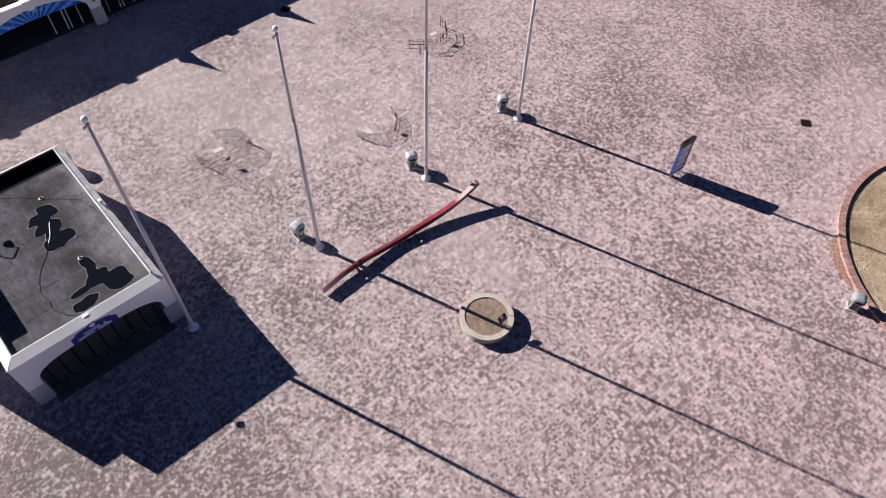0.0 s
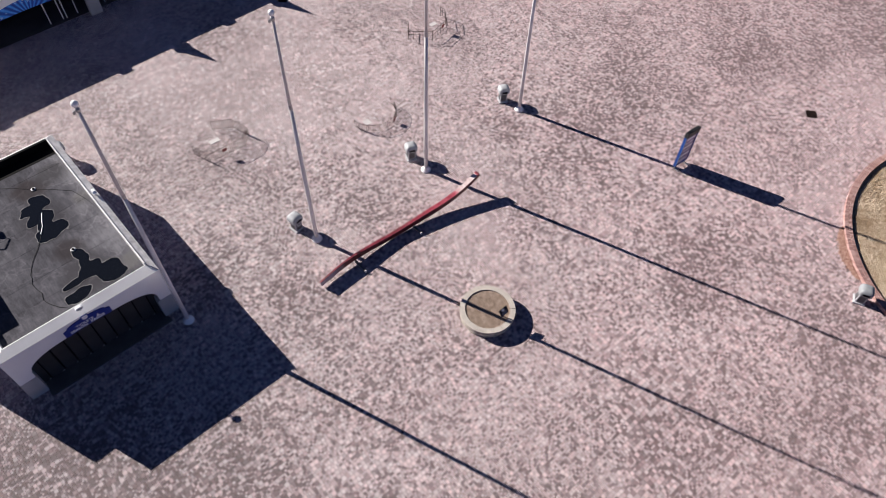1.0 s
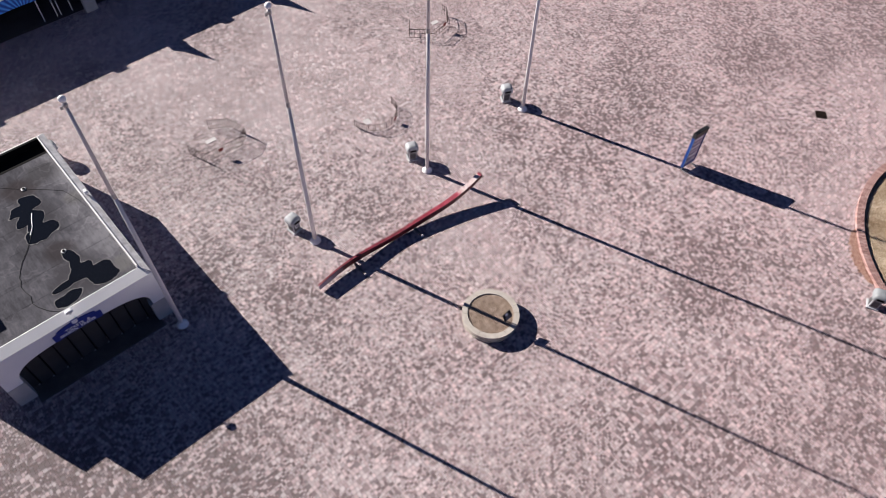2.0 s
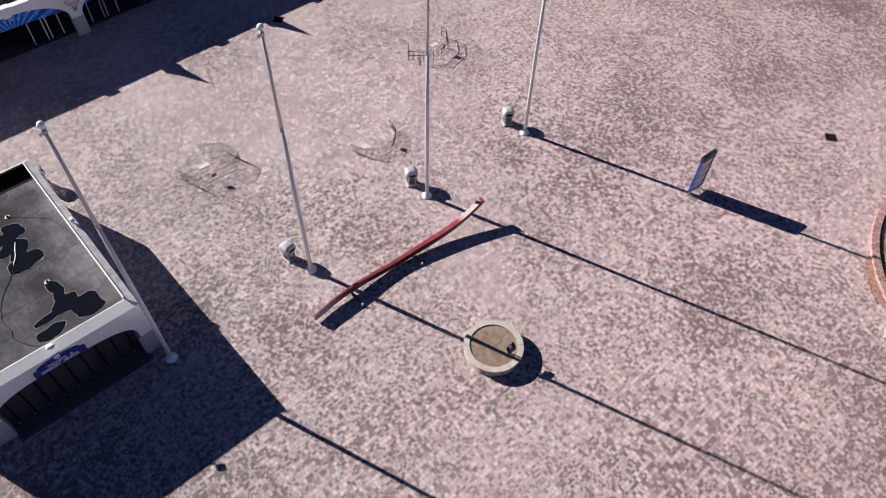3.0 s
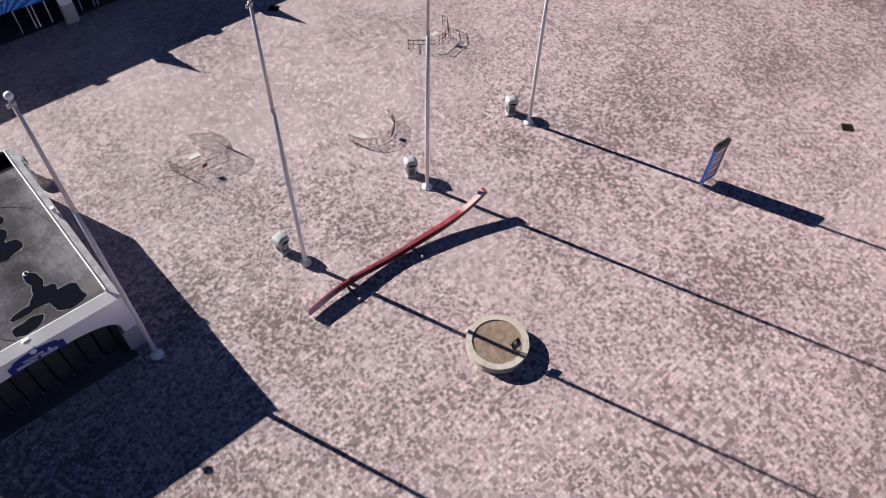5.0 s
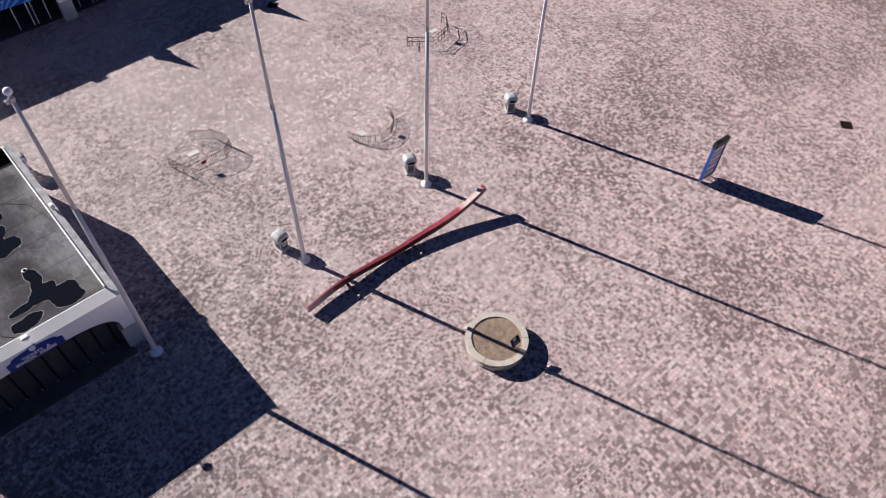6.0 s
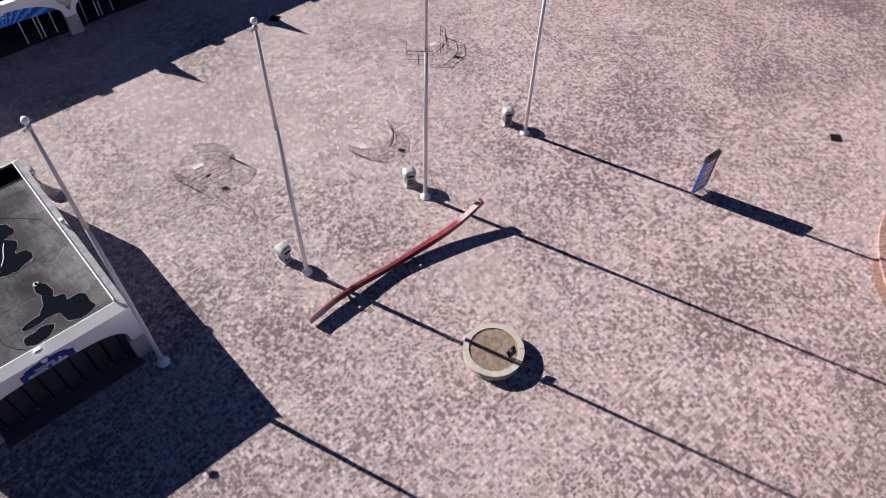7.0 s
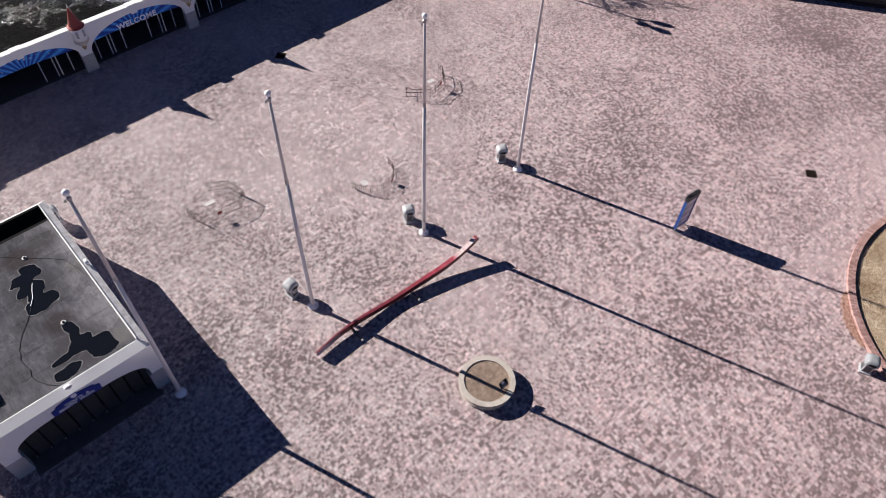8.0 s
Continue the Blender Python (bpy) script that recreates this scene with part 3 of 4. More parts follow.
# grit and gravel washed along the parapet
vs, fs = [], []
rng = random.Random(12)
for k in range(260):
    y = BY0 + 0.45 + 2.4 * rng.random() ** 1.5
    x = IX1 - 0.06 - abs(rng.gauss(0, 0.10 + (0.22 if y < 2.4 else 0.0)))
    a = rng.uniform(0.004, 0.016)
    i = len(vs)
    vs += [(x - a, y, ROOF_Z + 0.004), (x, y - a, ROOF_Z + 0.004), (x + a, y, ROOF_Z + 0.004), (x, y + a, ROOF_Z + 0.004), (x, y, ROOF_Z + 0.004 + a)]
    fs += [(i, i + 1, i + 4), (i + 1, i + 2, i + 4), (i + 2, i + 3, i + 4), (i + 3, i, i + 4)]
grit = new("roof_grit", mesh_from("roof_grit", vs, fs, M_SCUM))
grit.parent = booth
tagged(grit, kind="stuff")

# unseen raised block by the booth, added and shaped for the shadow it casts
bm = bmesh.new()
plan = ((-5.99, 4.3), (-8.5, 4.3), (-10.4, 10.2), (-5.99, 10.2))
lo = [bm.verts.new((x, y, 0 if x < -6.4 else 3.2)) for x, y in plan]
hi = [bm.verts.new((x, y, 4.14)) for x, y in plan]
bm.faces.new(lo)
bm.faces.new(hi[::-1])
for k in range(4):
    j = (k + 1) % 4
    bm.faces.new((lo[j], lo[k], hi[k], hi[j]))
bmesh.ops.recalc_face_normals(bm, faces=bm.faces)
part("raised_block", bm, M_STUCCO, booth)
arm = part("lamp_arm", a_tube([(-5.9, 9.8, 4.6), (-5.9, 9.8, 5.15), (-5.8, 9.76, 5.25), (-5.66, 9.68, 5.27), (-5.14, 9.62, 4.99), (-5.18, 9.62, 4.85)], 0.03), M_METAL, booth)
part("lamp_shade", a_lathe([(0.05, 4.88), (0.17, 4.72), (0.18, 4.68), (0.04, 4.68)], 16, -5.2, 9.62), M_METAL, arm)
part("lamp_post", a_tube([(-5.9, 9.8, 4.0), (-5.9, 9.8, 4.62)], 0.03), M_METAL, booth)

# shutters behind the arch
for k in range(10):
    x = -5.95 + k * 0.565
    panel = part("shutter_panel", a_box(x + 0.03, BY0 + 0.38, 0.02, x + 0.535, BY0 + 0.44, 2.58, bevel=0.012), M_DARK, booth, "dark grey closed shutter panel")
    part("bolt", a_lathe([(0.035, 0.0), (0.035, 0.02), (0.02, 0.03)], 10), M_METAL, panel).matrix_basis = pose(x + 0.5, BY0 + 0.38, 0.08, 90, 0, 0)
    part("guide_rail", a_box(x - 0.02, BY0 + 0.345, 0.03, x + 0.02, BY0 + 0.45, 2.58), M_BLACK, booth)
# added dark strip: the shaded ground under the arch, put into colour
part("threshold", a_box(BX0 + 0.62, 0.42, 0.001, BX1 - 0.52, BY0 + 0.40, 0.022, bevel=0.006), M_DARKCONCRETE, booth, "dark strip painted as the shade under the arch")
part("inner_wall", a_box(BX0 + 0.3, BY0 + 0.70, 0, BX1 - 0.3, BY0 + 0.85, 2.6), M_BLACK, booth)

# the name board over the arch
def booth_sign():
    cx, y = -3.13, BY0 - 0.05
    pts = [(-0.80, 2.24)]
    for k in range(1, 16):
        x = -0.80 + 1.6 * k / 16
        pts.append((x, 2.24 + 0.05 * (1 - (x / 0.80) ** 2)))
    pts += [(0.80, 2.24), (0.92, 2.27), (0.92, 2.57), (0.75, 2.60), (0.73, 2.70)]
    pts += [(x, 2.80 - 0.10 * (x / 0.73) ** 2) for x in (0.55, 0.35, 0.14)]
    pts += [(0.14, 2.90), (-0.14, 2.90)]
    pts += [(x, 2.80 - 0.10 * (x / 0.73) ** 2) for x in (-0.14, -0.35, -0.55)]
    pts += [(-0.73, 2.70), (-0.75, 2.60), (-0.92, 2.57), (-0.92, 2.27)]
    board = part("name_board", slab(bmesh.new(), [(cx + x, z) for x, z in pts], y, y + 0.048), M_BLUE, booth, "royal blue name board with white lettering")
    for text, size, dx, z in (("TICKETS", 0.18, -0.10, 2.535), ("&", 0.18, 0.43, 2.535), ("SEASON", 0.18, -0.37, 2.385), ("PASSES", 0.18, 0.37, 2.385)):
        words(text, size, M_WHITE, board, pose(cx + dx, y - 0.008, z, 90, 0, 0), bold=0.002)
    part("crest", slab(bmesh.new(), [(cx - 0.105, 2.885), (cx - 0.105, 2.74), (cx, 2.655), (cx + 0.105, 2.74), (cx + 0.105, 2.885)], y - 0.012, y - 0.002), M_WHITE, board)


booth_sign()


def floodlight(x, y, z, turn):
    ob = thing("floodlight", pose(x, y, z, 0, 0, turn) @ Matrix.Scale(0.74, 4), "small white floodlight fixed on the booth parapet", "light", "parapet floodlights")
    part("base", a_lathe([(0.07, 0.0), (0.07, 0.03), (0.03, 0.05), (0.03, 0.12)], 12), M_FLASH, ob)
    bm = bmesh.new()
    slab(bm, [(-0.16, 0.12), (0.16, 0.12), (0.20, 0.24), (0.11, 0.31), (-0.11, 0.31), (-0.20, 0.24)], -0.09, 0.09)
    bmesh.ops.bevel(bm, geom=list(bm.edges), offset=0.012, segments=2, affect="EDGES")
    part("housing", bm, M_BALL, ob)
    part("lens", a_box(-0.13, -0.10, 0.14, 0.13, -0.088, 0.25), M_PAD, ob)


floodlight(-3.10, BY0 + 0.16, 3.02, 0)
floodlight(BX1 - 0.12, 5.98, 2.93, 90)

# the whole booth falls gently towards its back
for o in booth.children_recursive:
    if o.type == "MESH" and o.matrix_basis == Matrix.Identity(4):
        for v in o.data.vertices:
            run = max(0.0, (v.co.y - BY0) / (BY1 - BY0))
            v.co.z *= 1 - 0.092 * run
            v.co.y += 0.35 * run

# ---- flagpoles ----
def flagpole(x, y):
    ob = thing("flagpole", pose(x, y, 0), "tall tapered white flagpole with ball finial and round base collar", "flagpole", "row of flagpoles")
    part("base_collar", a_lathe([(0.245, 0.0), (0.245, 0.035), (0.215, 0.07), (0.15, 0.16), (0.105, 0.21), (0.10, 0.24)], 28), M_BALL, ob, smooth=True)
    part("shaft", a_lathe([(0.092, 0.0), (0.090, 2.5), (0.081, 5.0), (0.069, 7.96)], 20), M_POLE, ob, smooth=True)
    part("upper_shaft", a_lathe([(0.064, 7.95), (0.058, 10.0), (0.050, 11.85)], 20), M_POLETOP, ob, "duller grey-brown upper shaft", smooth=True)
    part("joint_band", a_lathe([(0.068, 7.95), (0.073, 7.97), (0.073, 8.14), (0.066, 8.16)], 20), M_METAL, ob)
    truck = part("truck", a_lathe([(0.052, 11.8), (0.075, 11.84), (0.075, 11.93), (0.04, 11.97), (0.03, 12.02)], 16), M_METAL, ob)
    part("pulley", a_box(-0.16, -0.02, 11.78, -0.08, 0.02, 11.9, bevel=0.01), M_METAL, truck)
    part("ball", ball(bmesh.new(), 0.108, 0, 0, 12.11, u=24, v=16), M_BALL, ob, smooth=True)
    part("halyard", a_tube([(-0.115, 0, 1.35), (-0.102, 0, 2.0), (-0.083, 0, 5.2), (-0.077, 0, 8.0), (-0.058, 0, 11.8)], 0.004, 5), M_POLE, ob)
    cleat = part("cleat", a_box(-0.15, -0.012, 1.3, -0.125, 0.012, 1.5, bevel=0.006), M_METAL, ob)
    part("cleat_foot", a_box(-0.13, -0.012, 1.37, -0.095, 0.012, 1.43), M_METAL, cleat)
    return ob


for x, y in ((0.0, 0.0), (6.58, -0.04), (13.13, -0.06), (19.70, -0.02)):
    flagpole(x, y)


# ---- litter bins ----
def litter_bin(m, label, notice=False, hood_paint=None):
    ob = thing("litter_bin", m, label, "litter bin", "litter bins on the plaza")
    part("base", a_box(-0.25, -0.25, 0, 0.25, 0.25, 0.07, bevel=0.025), M_BINBASE, ob)
    body = part("body", a_box(-0.19, -0.19, 0.07, 0.19, 0.19, 0.66, bevel=0.025), M_BINBASE, ob)
    for turn in (0, 90, 180, 270):
        part("side_panel", a_box(-0.145, -0.202, 0.12, 0.145, -0.188, 0.62, bevel=0.005), M_BIN, body).matrix_basis = pose(0, 0, 0, 0, 0, turn)
    if notice:
        part("notice", a_box(-0.085, -0.21, 0.30, 0.085, -0.204, 0.55), M_WHITE, body, "white printed notice")
        part("notice_mark", a_box(-0.05, -0.213, 0.37, 0.05, -0.2105, 0.48), M_BLACK, body)
    bm = bmesh.new()
    rings, n = [], 24
    for r, z in ((0.285, 0.62), (0.295, 0.64), (0.29, 0.79), (0.268, 0.86), (0.21, 0.92), (0.12, 0.95), (0.02, 0.958)):
        ring = []
        for k in range(n):
            w = 2 * math.pi * (k + 0.5) / n
            c, q = math.cos(w), math.sin(w)
            p = 0.42
            ring.append(bm.verts.new((r * math.copysign(abs(c) ** p, c), r * math.copysign(abs(q) ** p, q), z)))
        rings.append(ring)
    for a, b in zip(rings, rings[1:]):
        for k in range(n):
            bm.faces.new((a[k], a[(k + 1) % n], b[(k + 1) % n], b[k]))
    bm.faces.new(rings[0][::-1])
    bm.faces.new(rings[-1])
    hood = part("hood", bm, hood_paint or M_HOOD, ob, "lighter grey rounded hood", smooth=True)
    # black plates for the hood's openings; their inner shade is in the colour
    for turn in (0, 180):
        part("flap", a_box(-0.15, -0.304, 0.68, 0.15, -0.286, 0.80, bevel=0.008), M_BLACK, hood, "black plate painted as the hood's shaded opening").matrix_basis = pose(0, 0, 0, 0, 0, turn)
    return ob


litter_bin(pose(6.25, 1.08, 0, 0, 0, 8), "square grey litter bin with rounded hood and white notice", notice=True)
plain_bin = litter_bin(pose(13.10, 1.04, 0, 0, 0, -24), "square grey litter bin with rounded hood beside a flagpole")
copy_thing(plain_bin, pose(19.53, 1.06, 0, 0, 0, -30))
litter_bin(pose(22.5, -18.2, 0, 0, 0, -65), "dark grey hooded litter bin beside the brick lawn bed", hood_paint=M_HOODDARK)
tagged(copy_thing(plain_bin, pose(0.06, 12.15, 0)), "square grey litter bin with rounded hood behind the booth")


# ---- curved steel beam ----
def steel_beam():
    ob = thing("curved_beam", pose(0, 0, 0), "weathered red steel beam bowed upward at one end on low feet", "sculpture")
    # along x: side offset, height of the top, depth and breadth of the section
    knots = [(5.17, -2.317, 0.42, 0.31, 0.075), (5.77, -2.24, 0.447, 0.345, 0.075), (6.46, -2.163, 0.474, 0.355, 0.07), (7.26, -2.148, 0.47, 0.315, 0.11),
             (8.25, -2.18, 0.384, 0.275, 0.14), (9.34, -2.25, 0.331, 0.28, 0.155), (10.33, -2.326, 0.396, 0.31, 0.165), (11.23, -2.39, 0.472, 0.32, 0.19),
             (12.02, -2.473, 0.533, 0.30, 0.215), (12.71, -2.511, 0.631, 0.26, 0.215), (13.41, -2.522, 0.776, 0.235, 0.22), (14.30, -2.472, 1.02, 0.21, 0.225)]
    xs = np.linspace(knots[0][0], knots[-1][0], 64)
    ys, zs, deep, broad = (np.interp(xs, [k[0] for k in knots], [k[j] for k in knots]) for j in (1, 2, 3, 4))
    for curve in (ys, zs, deep, broad):
        for _ in range(8):
            curve[1:-1] = (curve[:-2] + 2 * curve[1:-1] + curve[2:]) / 4

    def sweep(name, section, material, label=""):
        bm = bmesh.new()
        rings = []
        for k in range(len(xs)):
            a, b = max(k - 1, 0), min(k + 1, len(xs) - 1)
            slope = math.atan2(zs[b] - zs[a], xs[b] - xs[a])
            ring = []
            for side, sy, level, sz in section:
                ty, tz = side * broad[k] / 2 + sy, -level * deep[k] + sz
                ring.append(bm.verts.new((xs[k] - tz * math.sin(slope), ys[k] + ty, zs[k] + tz * math.cos(slope))))
            rings.append(ring)
        m = len(section)
        for a, b in zip(rings, rings[1:]):
            for j in range(m):
                bm.faces.new((a[j], a[(j + 1) % m], b[(j + 1) % m], b[j]))
        bm.faces.new(rings[0])
        bm.faces.new(rings[-1])
        bmesh.ops.recalc_face_normals(bm, faces=bm.faces)
        return part(name, bm, material, ob, label)

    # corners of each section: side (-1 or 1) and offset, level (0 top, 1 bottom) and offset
    # the top's colour carries sun sheen; the sides are coloured darker
    sweep("top_flange", [(-1, 0, 0, -0.022), (1, 0, 0, -0.022), (1, 0, 0, 0), (-1, 0, 0, 0)], M_BEAM_TOP, "worn red top plate with pinkish sun sheen in its colour")
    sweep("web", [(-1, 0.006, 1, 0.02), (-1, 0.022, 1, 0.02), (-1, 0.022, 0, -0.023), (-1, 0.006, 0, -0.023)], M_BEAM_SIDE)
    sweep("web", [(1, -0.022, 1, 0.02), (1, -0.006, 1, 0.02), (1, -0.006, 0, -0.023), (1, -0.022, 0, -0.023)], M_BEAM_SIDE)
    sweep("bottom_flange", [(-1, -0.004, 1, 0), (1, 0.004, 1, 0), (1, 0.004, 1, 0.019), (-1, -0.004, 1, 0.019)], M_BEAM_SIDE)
    for x in (7.12, 10.35):
        foot = part("foot_bar", a_box(x - 0.05, -2.93, 0.0, x + 0.05, -2.2, 0.11, bevel=0.012), M_FOOT, ob)
        part("foot_end", a_box(x - 0.045, -2.975, 0.005, x + 0.045, -2.932, 0.14, bevel=0.008), M_FLASH, foot)
        part("stub_post", a_box(x - 0.045, -2.36, 0.111, x + 0.045, -2.12, 0.16), M_FOOT, ob)


steel_beam()

# ---- round stone planter ----
PX, PY, PR, PH = 9.70, -8.015, 1.185, 0.425
planter = thing("round_planter", pose(PX, PY, 0), "low round limestone planter filled with dry straw-coloured mulch", "planter")


def ring_block(r0, r1, a0, a1, z0, z1, n=4, jitter=0.0):
    bm = bmesh.new()
    cols = []
    for k in range(n + 1):
        w = a0 + (a1 - a0) * k / n
        c, s = math.cos(w), math.sin(w)
        cols.append([bm.verts.new((r * c, r * s, z)) for r, z in ((r0, z0), (r1, z0), (r1, z1), (r0, z1))])
    for a, b in zip(cols, cols[1:]):
        for j in range(4):
            bm.faces.new((a[j], b[j], b[(j + 1) % 4], a[(j + 1) % 4]))
    bm.faces.new(cols[0])
    bm.faces.new(cols[-1][::-1])
    bmesh.ops.recalc_face_normals(bm, faces=bm.faces)
    return bm


rng = random.Random(11)
part("wall_core", ring_block(PR - 0.22, PR - 0.07, 0, 2 * math.pi, 0, PH - 0.085, 48), M_RUBBLE, planter)
for c in range(18):
    a = 2 * math.pi * c / 18
    bm = ring_block(PR - 0.235, PR, a + 0.0022, a + 2 * math.pi / 18 - 0.0022, PH - 0.08, PH + rng.uniform(-0.004, 0.004), 4)
    bmesh.ops.bevel(bm, geom=[e for e in bm.edges if e.calc_face_angle(0) > 1.0], offset=0.005, segments=1, affect="EDGES")
    part("coping_stone", bm, M_STONE, planter)
z = 0.0
for course in range(4):
    h = (PH - 0.085) / 4
    a = rng.uniform(0, 0.2)
    end = a + 2 * math.pi
    while a < end - 0.04:
        w = min(rng.uniform(0.12, 0.28), end - a)
        bm = ring_block(PR - 0.09, PR - 0.04 + rng.uniform(-0.02, 0.018), a + 0.008, a + w - 0.008, z + 0.006, z + h - 0.004, 2)
        part("rubble_stone", bm, M_RUBBLE, planter)
        a += w
    z += h
bm = bmesh.new()
bmesh.ops.create_circle(bm, cap_ends=True, segments=64, radius=PR - 0.23)
bmesh.ops.subdivide_edges(bm, edges=bm.edges, cuts=1)
soil = part("soil", bm, M_MULCH, planter)
soil.location = (0, 0, PH - 0.045)
verts, faces = [], []
for k in range(4200):
    r, w = (PR - 0.24) * math.sqrt(rng.random()), rng.uniform(0, 2 * math.pi)
    x, y, l, t = r * math.cos(w), r * math.sin(w), rng.uniform(0.015, 0.055), rng.uniform(0, math.pi)
    wd, zz = rng.uniform(0.004, 0.011), PH - 0.043
    cx, cy = math.cos(t), math.sin(t)
    i = len(verts)
    up = rng.uniform(0.004, 0.035)
    verts += [(x - cx * l - cy * wd, y - cy * l + cx * wd, zz), (x - cx * l + cy * wd, y - cy * l - cx * wd, zz + 0.004), (x + cx * l, y + cy * l, zz + up)]
    faces.append((i, i + 1, i + 2))
mulch = new("mulch", mesh_from("mulch", verts, faces, M_GRIT))
mulch.parent = planter
tagged(mulch, kind="stuff")
plaque = thing("plaque", pose(9.94, -8.69, PH - 0.045), "small black tilted plaque on a short post in mulch", "plaque")
part("post", a_tube([(0, 0.02, 0.0), (0, 0.02, 0.39)], 0.03, 10), M_IRON, plaque)
face = part("panel", a_box(-0.215, -0.165, -0.012, 0.215, 0.165, 0.012, bevel=0.006), M_PLAQUE, plaque)
face.matrix_basis = pose(0, 0, 0.42, 58, 0, 3)
part("emblem", a_box(-0.09, 0.04, 0.0125, 0.05, 0.13, 0.0145), M_WHITE, face)
for k in range(5):
    part("text_bar", a_box(-0.15, -0.03 - 0.026 * k, 0.0125, 0.15 - 0.04 * (k % 2), -0.018 - 0.026 * k, 0.014), M_PLAQUETEXT, face)


# ---- sign board ----
def sign_board():
    ob = thing("sign_board", pose(22.95, -8.08, 0, 0, 0, -4), "tall freestanding sign board with blue edge and black cap", "sign")
    for x in (-0.36, 0.36):
        leg = part("leg", a_box(x - 0.025, -0.03, 0.04, x + 0.025, 0.03, 0.34), M_METAL, ob)
        part("foot", a_box(x - 0.03, -0.28, 0.0, x + 0.03, 0.28, 0.04, bevel=0.01), M_METAL, leg)
    panel = part("panel", a_box(-0.40, -0.045, 0.30, 0.40, 0.045, 2.14, bevel=0.006), M_SIGNFACE, ob, "lavender printed panel")
    part("edge", a_box(-0.445, -0.07, 0.26, -0.402, 0.07, 2.15, bevel=0.008), M_SIGNBLUE, ob, "bright blue side edge")
    part("edge", a_box(0.402, -0.07, 0.26, 0.445, 0.07, 2.15, bevel=0.008), M_SIGNBLUE, ob, "bright blue side edge")
    part("trim_strip", a_box(-0.449, -0.076, 0.28, -0.425, -0.0705, 2.14), M_SIGNTRIM, ob, "pale blue corner strip")
    part("cap", a_box(-0.45, -0.10, 2.152, 0.45, 0.10, 2.46, bevel=0.03), M_SIGNCAP, ob, "black rounded header box")
    part("bottom_rail", a_box(-0.445, -0.06, 0.20, 0.445, 0.06, 0.258, bevel=0.01), M_SIGNBLUE, ob)
    for z, w, h in ((1.95, 0.30, 0.10), (1.72, 0.32, 0.03), (1.63, 0.26, 0.03), (1.40, 0.33, 0.10), (1.20, 0.28, 0.03), (1.11, 0.30, 0.03), (0.86, 0.33, 0.12), (0.62, 0.24, 0.03), (0.48, 0.33, 0.06)):
        part("text_bar", a_box(-w, -0.049, z - h / 2, w, -0.0455, z + h / 2), M_WHITE, panel)


sign_board()


# ---- fenced covers ----
def post_and_panels(name, corners, label, height=0.60, step=0.105, notice=None, mid_rail=0.0, thick=0.010):
    ob = thing(name, pose(0, 0, 0), label, "fence", "low iron fences")
    picket = mesh_from("picket", *prism(0.007, 0.05, height - 0.02), M_IRON)
    for k, (a, b) in enumerate(zip(corners, corners[1:])):
        a, b = Vector((*a, 0)), Vector((*b, 0))
        way = b - a
        n = max(2, round(way.length / step))
        pan = part("panel", a_tube([a + Vector((0, 0, height)), b + Vector((0, 0, height))], thick, 6), M_IRON, ob)
        part("bottom_rail", a_tube([a + Vector((0, 0, 0.07)), b + Vector((0, 0, 0.07))], 0.008, 6), M_IRON, pan)
        if mid_rail:
            part("middle_rail", a_tube([a + Vector((0, 0, mid_rail)), b + Vector((0, 0, mid_rail))], thick, 6), M_IRON, pan)
        for j in range(1, n):
            p = new("picket", picket)
            p.parent = pan
            p.location = a + way * j / n
    for c in corners:
        part("post", a_tube([(*c, 0), (*c, height + 0.03)], 0.013, 6), M_IRON, ob)
    if notice:
        (x, y), turn = notice
        n = part("notice", a_box(-0.12, -0.03, height - 0.26, 0.12, -0.02, height - 0.08, bevel=0.004), M_REDSIGN, ob, "small dark red notice")
        n.matrix_basis = pose(x, y, 0, 0, 0, turn)
    return ob


def prism(r, z0, z1):
    v = [(s * r, t * r, z) for z in (z0, z1) for s, t in ((-1, -1), (1, -1), (1, 1), (-1, 1))]
    return v, [(0, 1, 5, 4), (1, 2, 6, 5), (2, 3, 7, 6), (3, 0, 4, 7), (4, 5, 6, 7)]


post_and_panels("octagonal_fence", [(5.06, 8.15), (5.39, 7.17), (6.62, 7.10), (7.24, 7.06), (7.80, 7.53), (7.50, 8.56), (6.63, 9.07)],
                "low black iron picket fence in an open octagon", notice=((6.2, 7.11), -3))
arc = [(13.54 + 1.25 * math.cos(radians(w)), 4.67 + 1.25 * math.sin(radians(w))) for w in range(185, 364, 16)]
post_and_panels("curved_fence", arc, "low black iron picket fence in a half circle", height=0.44, notice=((14.05, 3.50), 24))
post_and_panels("angled_fence", [(19.5, 8.86), (18.95, 8.18), (19.96, 7.26), (20.7, 7.42), (21.33, 7.60), (21.88, 8.35), (21.82, 8.68)],
                "low black iron rail fence in an open octagon", step=0.30, notice=((20.9, 7.46), 14), mid_rail=0.36, thick=0.014)
for x, y, w, d, turn in ((6.28, 8.37, 0.52, 0.27, -4), (12.98, 4.43, 0.36, 0.38, -4), (20.97, 8.37, 0.44, 0.28, -3)):
    lid = thing("utility_cover", pose(x, y, 0.0, 0, 0, turn), "pale concrete utility cover set in the paving", "cover", "utility covers")
    part("slab", a_box(-w / 2, -d / 2, -0.01, w / 2, d / 2, 0.02, bevel=0.006), M_PAD, lid)
    part("lifting_slot", a_box(-0.02, -0.006, 0.0202, 0.02, 0.006, 0.0225), M_METAL, lid)


